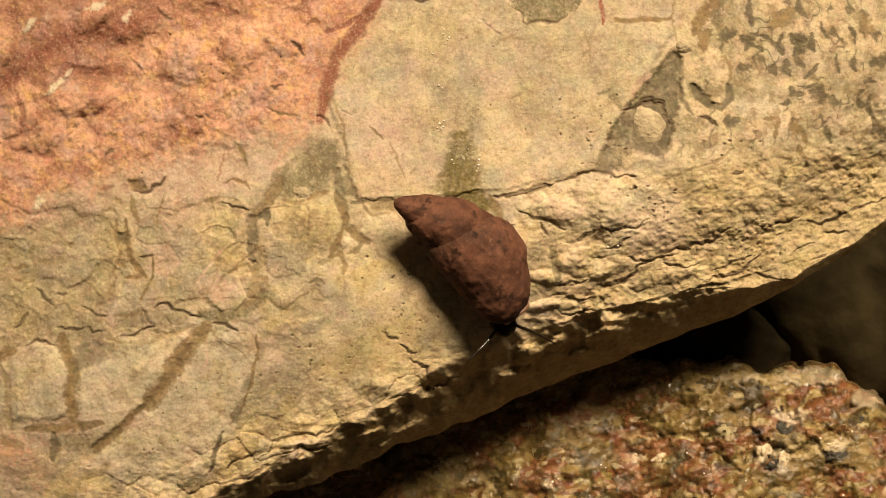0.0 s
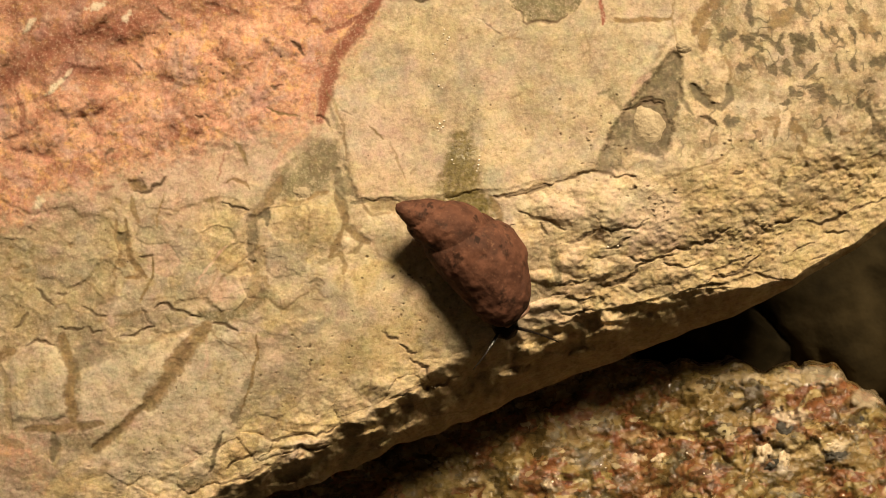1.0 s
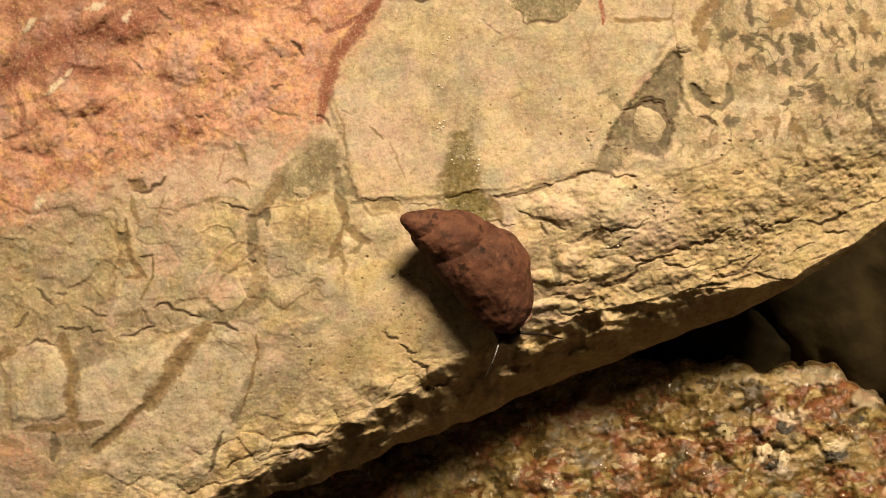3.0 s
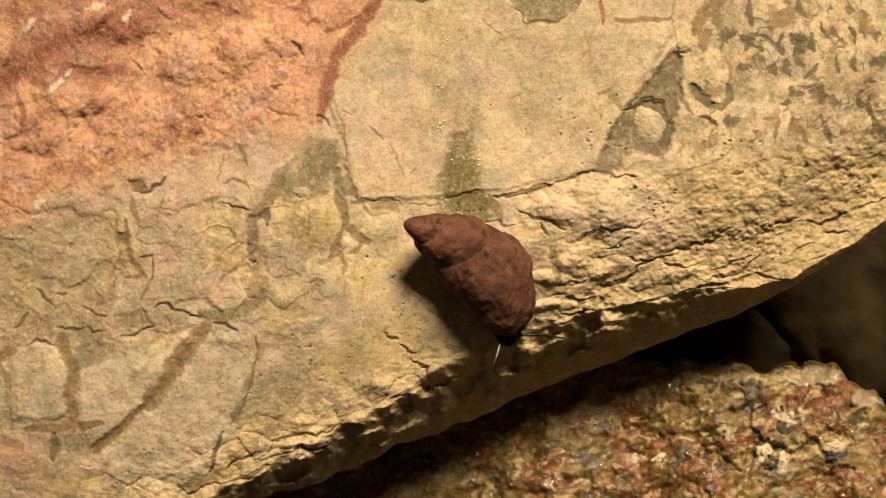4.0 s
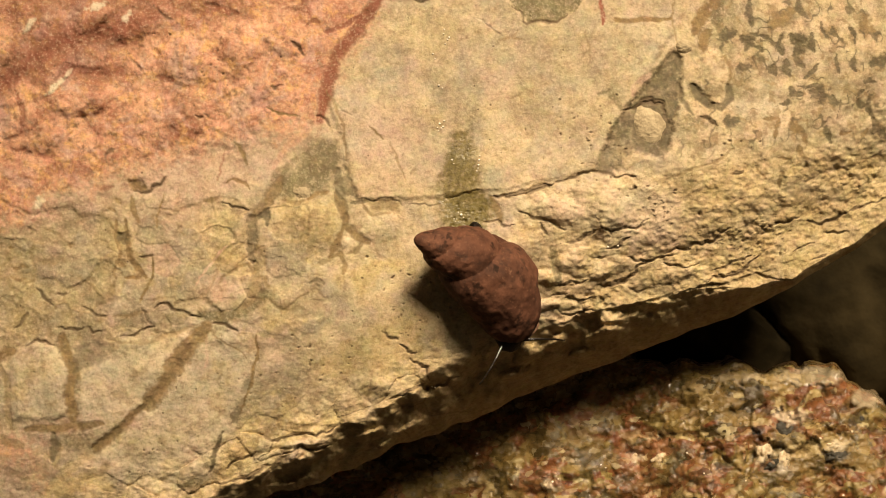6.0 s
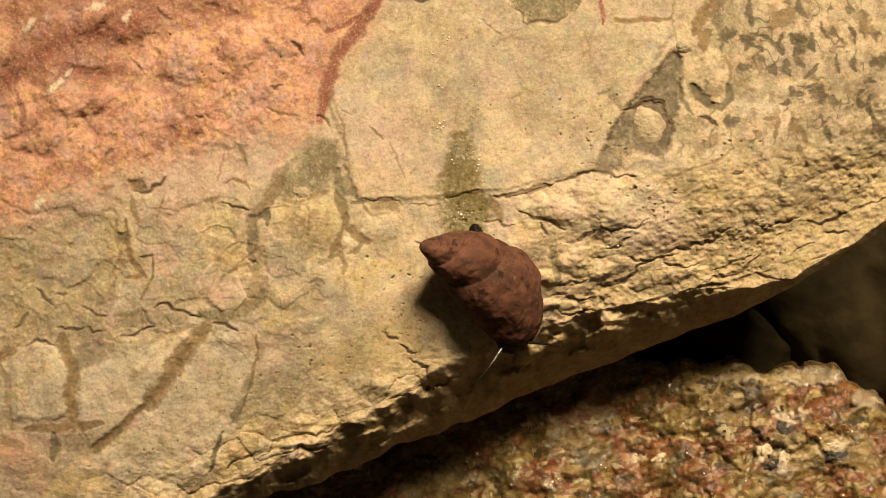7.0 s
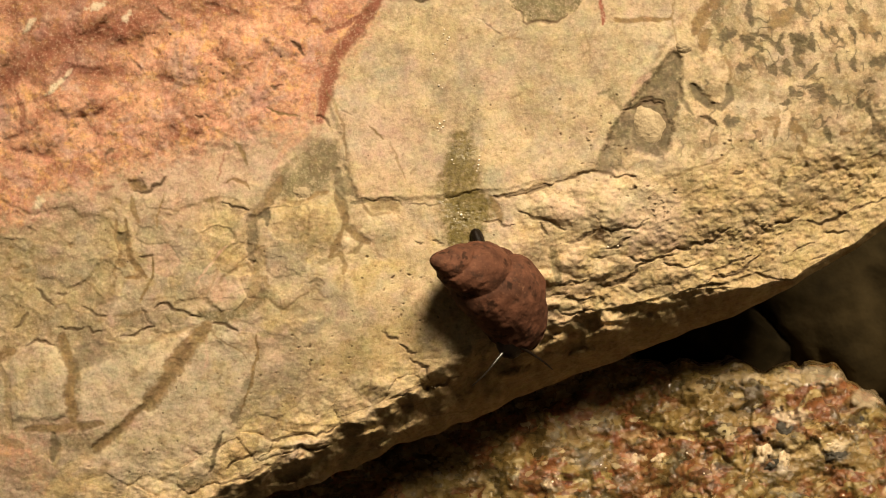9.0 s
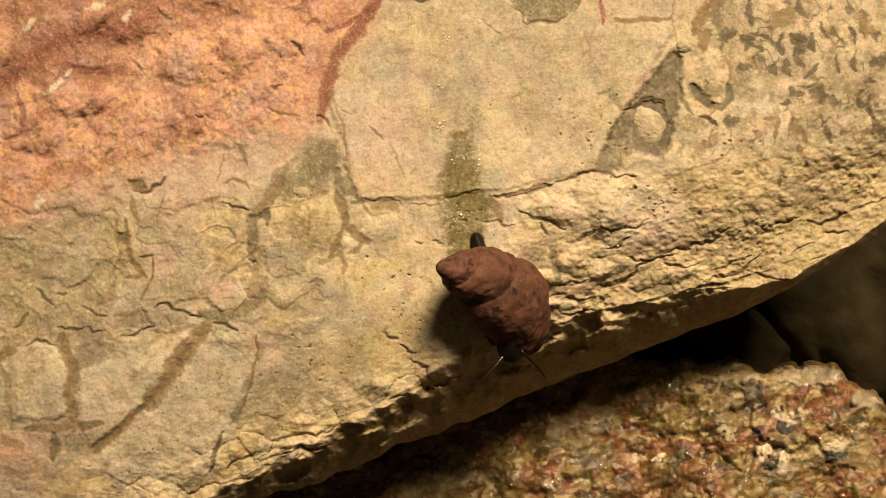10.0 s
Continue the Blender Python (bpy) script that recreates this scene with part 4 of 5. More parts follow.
    # the damp track of the snail
    f.patch([(806, 228), (834, 232), (846, 290), (856, 335), (873, 368), (868, 394), (852, 412), (850, 470), (800, 470), (784, 425), (776, 390), (777, 318), (788, 262)], "wet", 1.0, 12)
    f.patch([(760, 30), (800, 40), (800, 230), (770, 235), (762, 120)], "wet", 0.18, 18)
    f.patch([(790, 352), (860, 345), (864, 395), (850, 440), (796, 430)], "olive", 1.0, 12, -3, 0.4)
    return f


def boulder():
    step = 2.0
    xs = np.arange(-260, 1790, step)
    ye = smooth_edge(xs)
    n = 770
    s = np.linspace(0, 1, n)
    share = 1 - (1 - s) ** 1.35
    y = -260 + (ye[None] + 260) * share[:, None]
    x = np.repeat(xs[None], n, 0)
    f = carve(Face(x, y))
    # outside of what is seen the face falls away on all sides
    out = np.maximum.reduce([(-100 - x) / 160, (-100 - y) / 160, (x - 1690) / 70, np.zeros_like(x)])
    z = f.z - 260 * out ** 2
    k = (EYE - z) / EYE
    px, py = (x - CX) * k, (CY - y) * k
    # the underside: the flank turns in below the rim
    rows = [np.stack([px, py, z], 2)]
    rim = rows[0][-1]
    under = []
    for i in range(1, 22):
        a = i / 21
        r = rim.copy()
        bulge = math.sin(a * math.pi) * 30
        r[:, 1] += 30 * a + 330 * a * a - bulge * 0.2
        r[:, 2] = rim[:, 2] * (1 - a) + a * (-620) - bulge + fbm(rim[:, 0], rim[:, 1] + 40 * i, 60, 3, 5) * 10 * a
        under.append(r)
    top = []
    first = rows[0][0]
    for i in range(6, 0, -1):
        a = i / 6
        r = first.copy()
        r[:, 1] -= 60 * a * (1 - a)
        r[:, 2] = first[:, 2] * (1 - a) - 620 * a
        top.append(r)
    allrows = np.concatenate([np.stack(top), rows[0], np.stack(under)])
    # the two ends go down to the bed
    for col in (0, -1):
        allrows[:, col, 2] = -620
    nr = len(allrows)
    layers = {}
    for name in Face.NAMES:
        a = f.m[name]
        layers[name] = np.concatenate([np.repeat(a[:1], len(top), 0), a, np.repeat(a[-1:], len(under), 0)])
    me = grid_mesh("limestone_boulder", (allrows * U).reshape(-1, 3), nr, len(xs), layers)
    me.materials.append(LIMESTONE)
    ob = new("boulder", me)
    tagged(ob, "cream limestone boulder with rusty orange corner, brown veins and cracks", "rock")
    return ob


# ---- the granite stone below and the deeper ground ----
def part(name, me, material, parent, label=""):
    me.materials.append(material)
    ob = new(name, me)
    ob.parent = parent
    if label:
        ob["label"] = label
    return ob


def granite():
    step = 3.0
    xs, ys = np.arange(330, 1960, step), np.arange(560, 1240, step)
    x, y = np.meshgrid(xs, ys)
    wx, wy = x + fbm(x, y, 60, 3, 301) * 14, y + fbm(x, y, 34, 4, 311, 0.65) * 22
    back = np.interp(xs, [330, 1000, 1200, 1300, 1350, 1390, 1470, 1500, 1560, 1640, 1960], [620, 620, 640, 640, 655, 644, 642, 672, 706, 790, 1000])[None]
    d = y + fbm(x, y, 46, 2, 311) * 18 + fbm(x, y, 14, 2, 315) * 4 - back
    z = -388 + 0.36 * (np.clip(y, 600, 1000) - 720) + 115 * ease(1080, 1300, x) - 110 * ease(1050, 720, x)
    z = z - 700 * ease(5, -7, d) - 34 * ease(60, 0, d) ** 2
    f1, f2, own = cells(wx * 0.6 + wy * 0.25, wy - wx * 0.25, 30, 330)
    g1, g2, own2 = cells(wx, wy, 13, 340)
    z = z + fbm(x, y, 150, 3, 351) * 32 + fbm(x * 0.6, y + 0.4 * x, 44, 4, 361) * 24 + (own - 0.5) * 14 * ease(0, 0.25, f2 - f1) + (own2 - 0.5) * 6 + fbm(x, y, 8, 2, 371) * 3 + (cells(wx, wy, 64, 345)[2] - 0.5) * 26 * ease(1050, 1350, x) * ease(10, 60, d)
    m = {"slate": np.zeros_like(x), "pale": np.zeros_like(x)}
    wx2, wy2 = x + fbm(x, y, 18, 3, 381) * 14, y + fbm(x, y, 18, 3, 391) * 14
    # the last three pale patches paint the lit back rim
    for cx, cy, rx, ry, layer in ((1392, 770, 30, 24, "slate"), (1342, 762, 14, 12, "slate"), (1365, 822, 20, 12, "slate"), (1480, 806, 24, 13, "slate"), (1520, 742, 15, 10, "slate"),
                                  (1352, 802, 17, 15, "pale"), (1386, 822, 15, 26, "pale"), (1398, 738, 30, 14, "pale"), (1130, 810, 14, 8, "pale"), (970, 856, 12, 9, "pale"), (1480, 790, 20, 10, "pale"), (1440, 666, 66, 16, "pale"), (1306, 668, 44, 10, "pale"), (1538, 706, 34, 16, "pale")):
        q = np.hypot((wx2 - cx) / rx, (wy2 - cy) / ry)
        shape = ease(1.15, 0.8, q)
        m[layer] = np.maximum(m[layer], shape * (0.85 if ry < 16 and rx < 40 else 0.5) * (0.4 + 0.6 * own2))
        z = z + (5 if layer == "pale" else -4) * shape
    edge = np.minimum.reduce([x - xs[0], xs[-1] - x, y - ys[0], ys[-1] - y])
    z = z - 500 * ease(90, 0, edge) ** 2
    z = np.maximum(z, -1100)
    k = (EYE - z) / EYE
    v = np.stack([(x - CX) * k, (CY - y) * k, z], 2)
    # walls down to the bed
    v = np.concatenate([v[:1] * [1, 1, 0] + [0, 0, -1160], v, v[-1:] * [1, 1, 0] + [0, 0, -1160]])
    for key in m:
        m[key] = np.concatenate([m[key][:1], m[key], m[key][-1:]])
    v[:, 0, 2], v[:, -1, 2] = -1160, -1160
    me = grid_mesh("granite_stone", (v * U).reshape(-1, 3), v.shape[0], v.shape[1], m)
    me.materials.append(GRANITE)
    ob = new("granite_stone", me)
    tagged(ob, "wet coarse granite stone, pink, ochre and black grains", "rock")

    def level(px, py):
        return float(z[int(np.clip((py - ys[0]) / step, 0, len(ys) - 1)), int(np.clip((px - xs[0]) / step, 0, len(xs) - 1))])
    white = Nodes("feldspar")
    white.set(Base_Color=white.mix(white.ramp(white.noise(9, 4), (0.35, 0.0), (0.65, 1.0)), (0.40, 0.28, 0.14), (0.78, 0.64, 0.43)), Roughness=0.4)
    white.relief(white.noise(6, 3), 3)
    black = Nodes("mica")
    black.set(Base_Color=black.mix(black.noise(6, 3), (0.010, 0.009, 0.006), (0.075, 0.064, 0.040)), Roughness=0.5)
    black.relief(black.noise(5, 3), 4)
    for px, py, rx, ry, turn, seed, kind in ((1352, 800, 15, 13, 20, 1.2, 0), (1386, 822, 12, 25, -14, 2.9, 0), (1396, 740, 20, 10, 10, 4.4, 0), (1130, 808, 15, 8, -10, 5.3, 0), (968, 857, 12, 8, 15, 6.1, 0), (1480, 790, 18, 9, 0, 7.0, 0), (1170, 812, 16, 10, 25, 8.2, 0),
                                             (1396, 768, 24, 18, -20, 3.3, 1), (1340, 765, 10, 12, 0, 9.9, 1), (1482, 808, 18, 10, 10, 11.2, 1), (1522, 742, 14, 8, -20, 12.5, 1), (1366, 822, 14, 8, 30, 13.1, 1)):
        cr = part("mica" if kind else "crystal", pebble_mesh("crystal", rx, ry, 6.5, seed, 0.5, 4), black.mat if kind else white.mat, ob, "black mica grain" if kind else "pale feldspar crystal")
        cr.matrix_local = Matrix.Translation(plan(px, py, level(px, py) - 5.5)) @ pose(0, 0, 0, 0, 0, turn)
    # sparkles of the wet granite: small tilted specks, pale by colour
    glint = Nodes("granite_glint")
    glint.set(Base_Color=(0.80, 0.68, 0.50), Roughness=0.10, Specular_IOR_Level=0.9)
    glint_mesh = pebble_mesh("glint_speck", 2.4, 1.9, 0.8, 1.5, 0.1, 2)
    glint_mesh.materials.append(glint.mat)
    for px, py, big in ((978, 853, 1.2), (988, 848, 0.9), (1064, 823, 1.0), (1072, 828, 0.8), (1216, 802, 0.9), (1452, 776, 1.2), (1508, 764, 1.2), (1466, 831, 1.0), (1474, 829, 0.8), (822, 832, 0.8), (1320, 851, 0.9), (905, 858, 0.8), (1246, 838, 0.9)):
        dr = new("glint_speck", glint_mesh)
        dr.matrix_world = Matrix.Translation(plan(px, py, level(px, py) + 2)) @ pose(0, 0, 0, -20, 6, 0) @ Matrix.Diagonal((big, big, big, 1))
        tagged(dr, "tiny pale speck painting a wet glint on the granite", "water drop", "water beads on the granite")
    return ob


def pebble_mesh(name, rx, ry, rz, seed, lumps=0.18, cuts=4):
    bm = bmesh.new()
    bmesh.ops.create_icosphere(bm, subdivisions=cuts, radius=1)
    for v in bm.verts:
        p = v.co.normalized()
        g = 1 + lumps * noise.fractal(p * 1.4 + Vector((seed, 0, 0)), 0.8, 2.1, 4) + lumps * 0.25 * noise.noise(p * 6 + Vector((0, seed, 0)))
        v.co = Vector((p.x * rx, p.y * ry, p.z * rz)) * g * U
    for f in bm.faces:
        f.smooth = True
    me = bpy.data.meshes.new(name)
    bm.to_mesh(me)
    bm.free()
    return me


def far_ground():
    bm = bmesh.new()
    bmesh.ops.create_grid(bm, x_segments=150, y_segments=150, size=0.15)
    for v in bm.verts:
        v.co.z = -1160 * U + 0.002 * noise.fractal(v.co * 60, 0.9, 2.0, 4)
        r = max(abs(v.co.x), abs(v.co.y))
        if r > 0.12:
            v.co.xy *= 1 + ((r - 0.12) / 0.03) ** 2 * 60
    for f in bm.faces:
        f.smooth = True
    me = bpy.data.meshes.new("ground")
    bm.to_mesh(me)
    bm.free()
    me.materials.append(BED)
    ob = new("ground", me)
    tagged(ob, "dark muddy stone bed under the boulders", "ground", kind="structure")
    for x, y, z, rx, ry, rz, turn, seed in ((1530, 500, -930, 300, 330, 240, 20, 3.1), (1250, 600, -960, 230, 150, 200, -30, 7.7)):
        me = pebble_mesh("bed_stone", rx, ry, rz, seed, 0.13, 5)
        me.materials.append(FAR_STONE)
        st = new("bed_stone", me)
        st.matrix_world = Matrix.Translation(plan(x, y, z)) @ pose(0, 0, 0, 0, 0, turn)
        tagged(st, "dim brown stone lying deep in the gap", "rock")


BOULDER = boulder()
granite()
far_ground()


# nodules set into the boulder
def nodules():
    m = Nodes("pale_nodule")
    m.set(Base_Color=m.mix(m.ramp(m.noise(20, 4), (0.35, 0.0), (0.65, 1.0)), (0.34, 0.265, 0.155), (0.52, 0.415, 0.255)), Roughness=0.8)
    m.relief(m.noise(9, 4), 5)
    for x, y, z, rx, ry, rz, turn, seed in ((1146, 226, -16, 35, 42, 20, 10, 2.2), (1210, 83, -7, 17, 13, 11, 0, 5.1), (537, 342, -5, 23, 13, 10, -8, 8.3)):
        ob = part("nodule", pebble_mesh("nodule", rx, ry, rz, seed, 0.11), m.mat, BOULDER, "pale rounded nodule set in the rock")
        ob.matrix_local = Matrix.Translation(plan(x, y, z)) @ pose(0, 0, 0, 0, 0, turn)


nodules()


# pale opaque specks that paint the wet glints on the boulder and damp track
def glint_specks():
    m = Nodes("glint")
    m.set(Base_Color=(0.84, 0.76, 0.62), Roughness=0.10, Specular_IOR_Level=0.9)
    base = pebble_mesh("glint_speck", 2.0, 1.7, 0.7, 1.5, 0.1, 2)
    base.materials.append(m.mat)
    spots = ((778, 219, 1.0), (781, 227, 0.8), (774, 226, 0.7), (848, 283, 1.0), (847, 292, 0.9), (844, 303, 0.7), (800, 283, 0.8), (816, 380, 1.3),
             (792, 70, 0.8), (785, 60, 0.7), (777, 151, 0.8), (1076, 437, 1.0), (1094, 435, 1.0), (765, 684, 1.2), (770, 686, 0.9),
             (786, 52, 0.7), (795, 66, 0.9), (788, 78, 0.7), (766, 95, 0.8), (770, 104, 0.6), (783, 156, 0.7), (786, 214, 0.7), (784, 224, 0.9), (776, 232, 0.6), (849, 276, 0.7), (846, 298, 0.6), (803, 290, 0.6), (811, 376, 0.6), (820, 385, 0.7), (806, 392, 0.6))
    heights = carve(Face(np.array([[float(p[0]) for p in spots]]), np.array([[float(p[1]) for p in spots]]))).z[0]
    for (x, y, big), z in zip(spots, heights):
        ob = new("glint_speck", base)
        ob.matrix_world = Matrix.Translation(plan(x, y, float(z) + 0.9)) @ pose(0, 0, 0, -20, 6, 0) @ Matrix.Diagonal((big, big, big, 1))
        tagged(ob, "tiny pale speck painting a wet glint on the limestone", "water drop", "water beads on the boulder")


glint_specks()


# ---- the snail ----
def shell_material():
    m = Nodes("muddy_shell")
    base = m.mix(m.ramp(m.noise(40, 5, 0.6), (0.34, 0.0), (0.66, 1.0)), (0.072, 0.031, 0.019), (0.170, 0.073, 0.043))
    base = m.mix(m.ramp(m.noise(22, 4, 0.6), (0.56, 0.0), (0.70, 0.8)), base, (0.045, 0.026, 0.018))
    base = m.mix(m.ramp(m.noise(60, 4, 0.6), (0.50, 0.0), (0.66, 0.7)), base, (0.050, 0.024, 0.015))
    base = m.mix(m.ramp(m.noise(7, 3), (0.58, 0.0), (0.74, 0.5)), base, (0.25, 0.125, 0.072))
    bare = m.math("MULTIPLY", m.layer("bare"), 0.9)
    base = m.mix(bare, base, m.mix(m.ramp(m.noise(14, 5, 0.65), (0.42, 0.0), (0.66, 1.0)), (0.007, 0.005, 0.003), (0.045, 0.021, 0.012)))
    m.set(Base_Color=base, Roughness=0.74, Specular_IOR_Level=0.14)
    return m.relief(m.math("ADD", m.noise(16, 4, 0.6), m.math("MULTIPLY", m.noise(5, 3), 0.5)), 2.6, 0.7)


def skin_material():
    m = Nodes("snail_skin")
    m.set(Base_Color=m.mix(m.noise(12, 4), (0.004, 0.003, 0.002), (0.016, 0.010, 0.006)), Roughness=0.5, Specular_IOR_Level=0.15)
    return m.relief(m.noise(6, 3), 2.0)


def feeler_material():
    m = Nodes("feeler_skin")
    m.set(Base_Color=(0.012, 0.008, 0.005), Roughness=0.16, Specular_IOR_Level=0.6)
    return m.mat


SHELL_LEN = 304.0


def shell_mesh():
    """An egg-shaped coiled shell: base at x = 0, apex at x = 1 before scaling; the seam between the whorls winds down from the apex."""
    rings, sides, W, seam = 230, 150, 2.3, 0.50
    s = np.linspace(0, 1, rings + 1)
    t0 = [0, 0.006, 0.02, 0.045, 0.09, 0.16, 0.228, 0.36, 0.48, 0.62, 0.74, 0.85, 0.92, 0.965, 0.99, 1]
    r = np.interp(1 - s, t0, [0.0, 0.020, 0.036, 0.052, 0.078, 0.120, 0.153, 0.200, 0.230, 0.247, 0.238, 0.200, 0.156, 0.108, 0.062, 0.0])
    shift = np.interp(1 - s, [0, 0.03, 0.09, 0.228, 0.36, 0.62, 0.74, 0.85, 0.92, 1], [0.0, 0.012, 0.042, 0.094, 0.118, 0.122, 0.104, 0.066, 0.043, 0.015])
    shift = np.convolve(np.concatenate([np.full(12, shift[0]), shift, np.full(12, shift[-1])]), np.ones(25) / 25, "same")[12:-12]
    pad = np.concatenate([-r[7:0:-1], r, -r[-2:-9:-1]])
    r = np.convolve(pad, np.ones(7) / 7, "same")[7:-7]
    r[0] = r[-1] = 0
    out, flaked = [], []
    for i in range(rings + 1):
        t = max(1 - s[i], 1e-4)
        for j in range(sides):
            p = 2 * math.pi * j / sides
            turn = math.log(t / seam, W) + 1 - p / (2 * math.pi)
            g = 1.0
            if turn < 1.0:
                q = turn - math.floor(turn)
                g = 0.885 + 0.135 * math.sin(math.pi * max(q, 1e-4) ** 0.62) ** 0.75
                g = 1 + (g - 1) * (1 + 0.9 * max(0.0, math.cos(p)) * ease(0.25, 0.45, t)) * min(1, t * 5) * (0.6 + 0.4 * ease(-2.2, -0.8, turn))
                if turn > 0:
                    g = g + (1 - g) * ease(0.55, 1.0, turn)
            c = Vector((s[i], math.cos(p) * r[i] * g, math.sin(p) * r[i] * g * 0.94))
            w = noise.fractal(c * 6.5, 1.0, 2.1, 4) * 0.009 + noise.noise(c * 30) * 0.003
            # clots of mud
            w += 0.008 * max(0.0, noise.noise(c * 13 + Vector((4, 1, 7))) - 0.15) / 0.5
            c += Vector((0, c.y, c.z)).normalized() * w * min(1, r[i] * 9)
            c.y += shift[i]
            out.append(tuple(c * SHELL_LEN * U))
            # the mud has flaked off in places: dark bare shell there and round the mouth
            torn = noise.fractal(c * 9 + Vector((2.5, 0, 0)), 0.7, 2.2, 5)
            flaked.append(float(max(0.8 * ease(0.50, 0.70, torn), ease(0.5, -0.5, (s[i] - 0.05) * 14 + torn))))
    faces = [(i * sides + j, i * sides + (j + 1) % sides, (i + 1) * sides + (j + 1) % sides, (i + 1) * sides + j) for i in range(rings) for j in range(sides)]
    me = bpy.data.meshes.new("shell")
    me.from_pydata(out, [], faces)
    me.attributes.new("bare", "FLOAT", "POINT").data.foreach_set("value", flaked)
    for f in me.polygons:
        f.use_smooth = True
    me.update()
    return me


def tube(name, pts, radii, sides=10):
    bm = bmesh.new()
    rings = []
    pts = [Vector(p) for p in pts]
    for i, p in enumerate(pts):
        way = (pts[min(i + 1, len(pts) - 1)] - pts[max(i - 1, 0)]).normalized()
        q = way.to_track_quat("Z", "Y")
        rings.append([bm.verts.new(p + q @ Vector((math.cos(2 * math.pi * j / sides) * radii[i], math.sin(2 * math.pi * j / sides) * radii[i], 0))) for j in range(sides)])
    for r0, r1 in zip(rings, rings[1:]):
        for j in range(sides):
            bm.faces.new((r0[j], r0[(j + 1) % sides], r1[(j + 1) % sides], r1[j]))
    bm.faces.new(rings[0][::-1])
    bm.faces.new(rings[-1])
    for f in bm.faces:
        f.smooth = True
    me = bpy.data.meshes.new(name)
    bm.to_mesh(me)
    bm.free()
    return me


def foot_mesh():
    """The sole and body: x runs from the tail (0) to the front, z up from the stone."""
    bm = bmesh.new()
    n, sides, length = 80, 28, 215.0
    rings = []
    for i in range(n + 1):
        s = i / n
        w = (10 + 24 * min(max(s - 0.12, 0) / 0.38, 1)) * (1 - (1 - min(s / 0.10, 1)) ** 2) ** 0.5 * (1 - 0.35 * max(0, (s - 0.75) / 0.25) ** 2) + 1.5
        hgt = 9 + 44 * math.sin(math.pi * min(s * 1.05, 1) ** 1.1) ** 0.8
        if s > 0.95:
            w *= 0.8
        ring = []
        for j in range(sides):
            p = 2 * math.pi * j / sides
            zz = max(math.sin(p), -0.12) * hgt
            ring.append(bm.verts.new(Vector((s * length, math.cos(p) * w * (1.12 if math.sin(p) < 0 else 1), zz)) * U))
        rings.append(ring)
    for r0, r1 in zip(rings, rings[1:]):
        for j in range(sides):
            bm.faces.new((r0[j], r1[j], r1[(j + 1) % sides], r0[(j + 1) % sides]))
    bm.faces.new(rings[0])
    bm.faces.new(rings[-1][::-1])
    for f in bm.faces:
        f.smooth = True
    me = bpy.data.meshes.new("foot")
    bm.to_mesh(me)
    bm.free()
    return me


SNAIL = new("snail")
tagged(SNAIL, "small dark snail with a muddy brown shell crawling on limestone", "snail")
SHELL_MAT, SKIN, FEELER = shell_material(), skin_material(), feeler_material()
SHELL = part("shell", shell_mesh(), SHELL_MAT, SNAIL, "pointed reddish-brown shell coated with mud")
LIP_MAT = Nodes("shell_lip")
LIP_MAT.set(Base_Color=LIP_MAT.mix(LIP_MAT.noise(9, 3), (0.12, 0.060, 0.036), (0.26, 0.15, 0.09)), Roughness=0.5)
LIP = part("aperture_lip", tube("aperture_lip", [((0.028 + 0.012 * math.sin(a * 2)) * SHELL_LEN * U, (0.020 + 0.082 * math.cos(a)) * SHELL_LEN * U, 0.086 * math.sin(a) * SHELL_LEN * U) for a in [2 * math.pi * i / 40 for i in range(41)]], [4.2 * U] * 41), LIP_MAT.mat, SHELL, "paler brown rim of the shell mouth")
FOOT = part("foot", foot_mesh(), SKIN, SNAIL, "black glossy foot")
HEAD = part("head", pebble_mesh("head", 30, 24, 18, 4.4, 0.10, 3), SKIN, SNAIL, "black blunt snout")


def tentacle_mesh():
    n = 14
    pts = [(i / n * 84 * U, 5 * U * math.sin(i / n * 2.2), 3 * U * math.sin(i / n * 3)) for i in range(n + 1)]
    return tube("tentacle", pts, [(2.2 * (1 - i / n) ** 0.8 + 1.1) * U for i in range(n + 1)])


FEELER_W = part("tentacle", tentacle_mesh(), FEELER, SNAIL, "thin dark tapering tentacle")
FEELER_E = part("tentacle", FEELER_W.data, FEELER, SNAIL, "thin dark tapering tentacle")


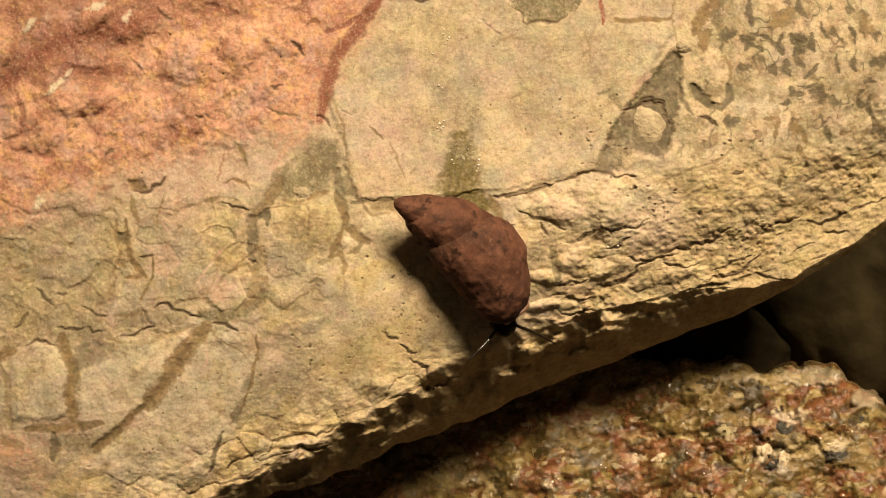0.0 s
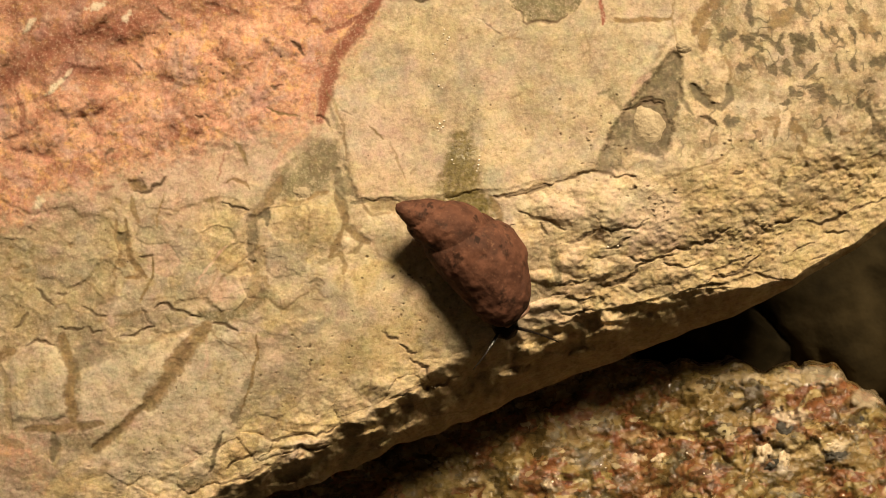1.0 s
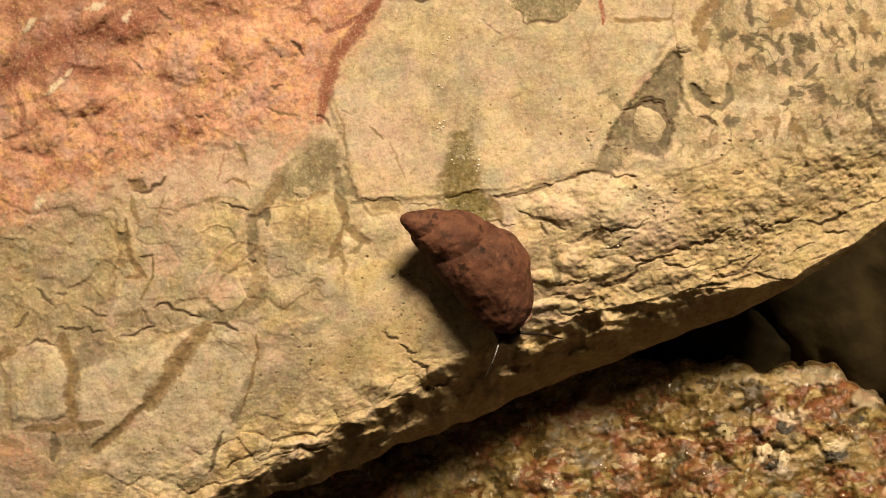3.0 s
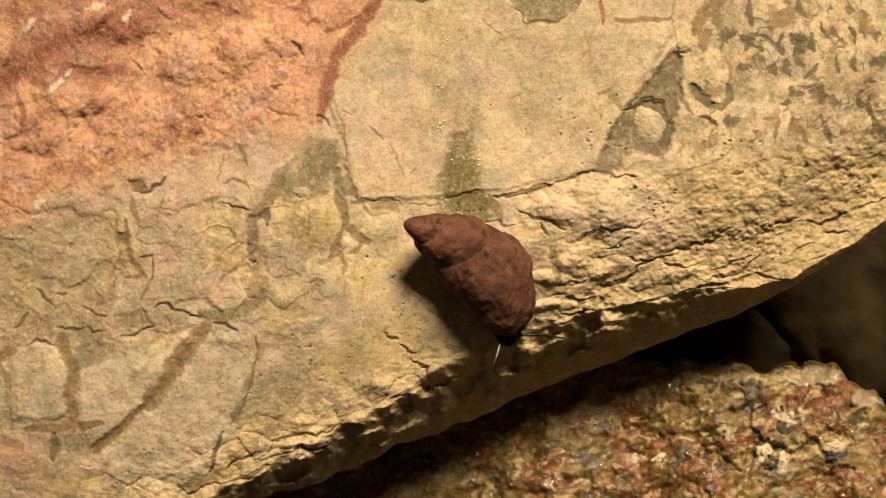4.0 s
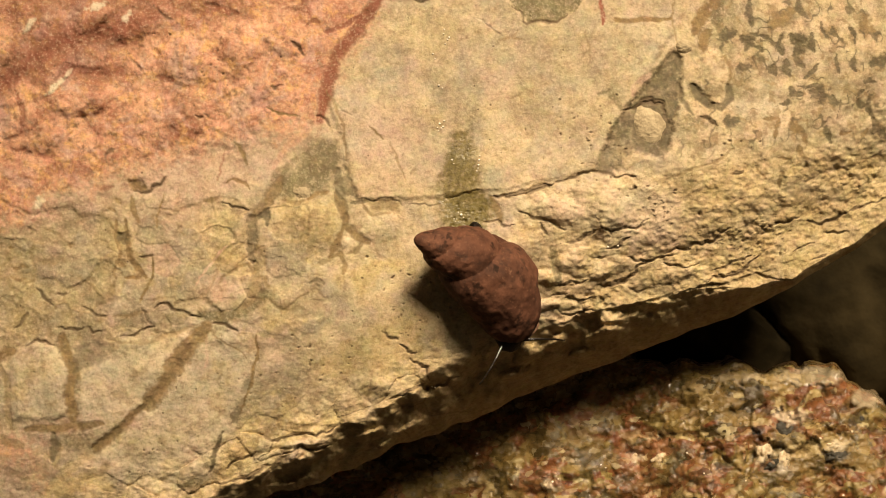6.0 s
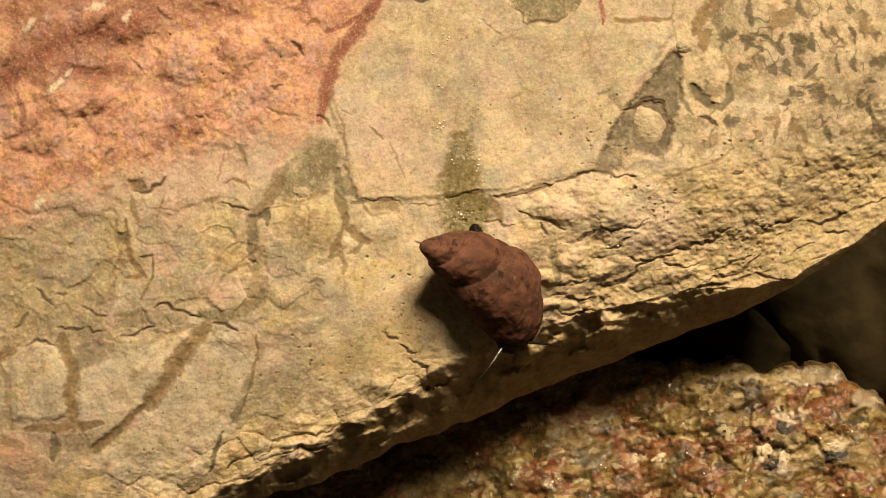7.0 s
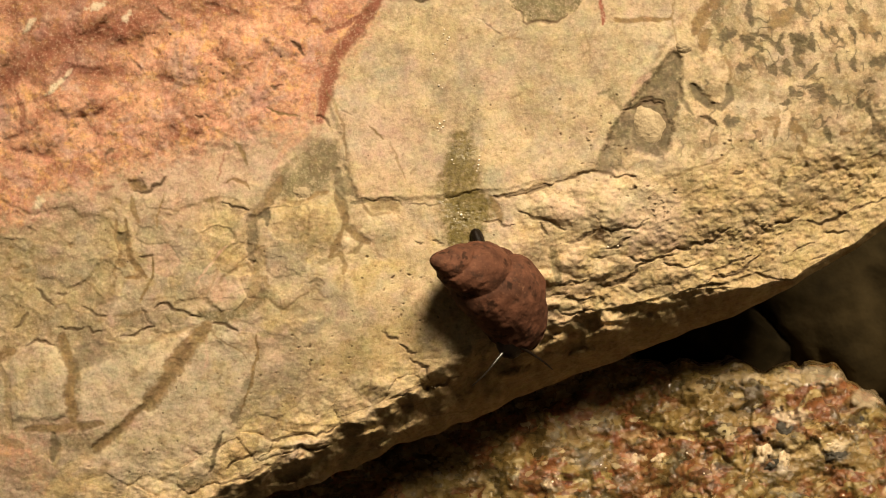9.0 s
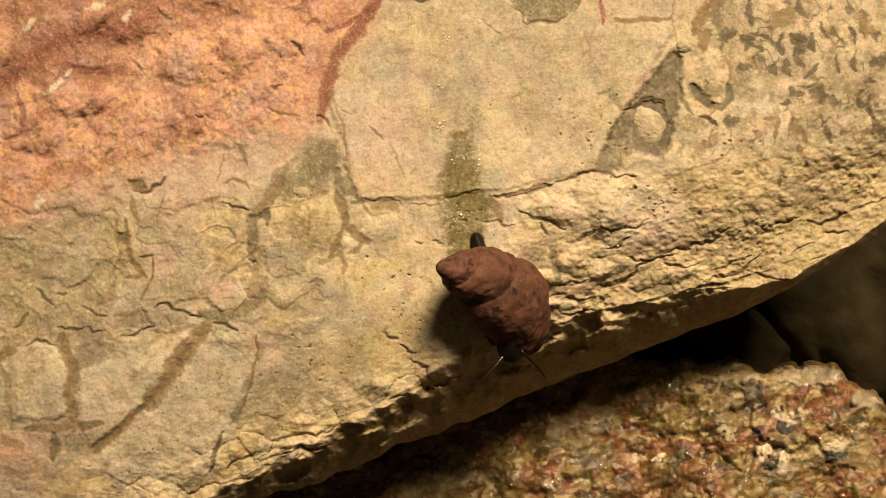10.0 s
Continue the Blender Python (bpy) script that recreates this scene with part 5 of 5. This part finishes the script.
def aim(start, end, roll=0.0):
    """A pose at start whose x axis points to end."""
    a, b = Vector(start), Vector(end)
    x = (b - a).normalized()
    y = Vector((0, 0, 1)).cross(x).normalized()
    z = x.cross(y)
    m = Matrix((x, y, z)).transposed().to_4x4()
    return Matrix.Translation(a) @ m @ Matrix.Rotation(radians(roll), 4, "X")


# seconds; the root (under the tail); shell base x, y, z and apex x, y, z; tips of the tentacles x, y, z; their roots
TRACK = [
    (0.0, (826, 372), (914, 562, 14), (704, 361, 90), (826, 633, 16), (968, 606, -20)),
    (1.0, (829, 377), (915, 567, 7), (709, 371, 93), (835, 650, 16), (973, 604, -20)),
    (2.5, (832, 384), (918, 575, -4), (716, 387, 98), (848, 669, 21), (976, 601, -20)),
    (4.5, (834, 392), (924, 584, -22), (726, 405, 105), (853, 682, 20), (982, 601, -20)),
    (5.5, (835, 397), (928, 590, -34), (734, 418, 109), (848, 682, 19), (988, 603, -20)),
    (7.5, (836, 404), (934, 600, -54), (752, 441, 116), (834, 676, 16), (972, 622, -25)),
    (9.0, (837, 411), (938, 606, -66), (767, 461, 121), (832, 681, 14), (961, 646, -35)),
    (10.0, (838, 418), (941, 611, -74), (777, 473, 125), (827, 690, 12), (953, 660, -38)),
]


def motions():
    root, shell, west, east, head, foot = [], [], [], [], [], []
    for t, (rx, ry), base, apex, tip_w, tip_e in TRACK:
        m = Matrix.Translation(plan(rx, ry, 0))
        inv = m.inverted()
        root.append((t, m))
        shell.append((t, inv @ aim(plan(*base), plan(*apex), 200)))
        front = (rx + 68, ry + 205, -28)
        foot.append((t, inv @ aim(plan(rx + 2, ry - 6, 2), plan(*front))))
        head.append((t, inv @ aim(plan(front[0] - 4, front[1] - 8, front[2] + 14), plan(front[0] + 10, front[1] + 40, front[2] - 8))))
        west.append((t, inv @ aim(plan(front[0] - 14, front[1] + 6, front[2] + 20), plan(*tip_w))))
        east.append((t, inv @ aim(plan(front[0] + 16, front[1] - 2, front[2] + 22), plan(*tip_e))))
    walk(SNAIL, root)
    walk(SHELL, shell)
    walk(FOOT, foot)
    walk(HEAD, head)
    walk(FEELER_W, west)
    walk(FEELER_E, east)


motions()
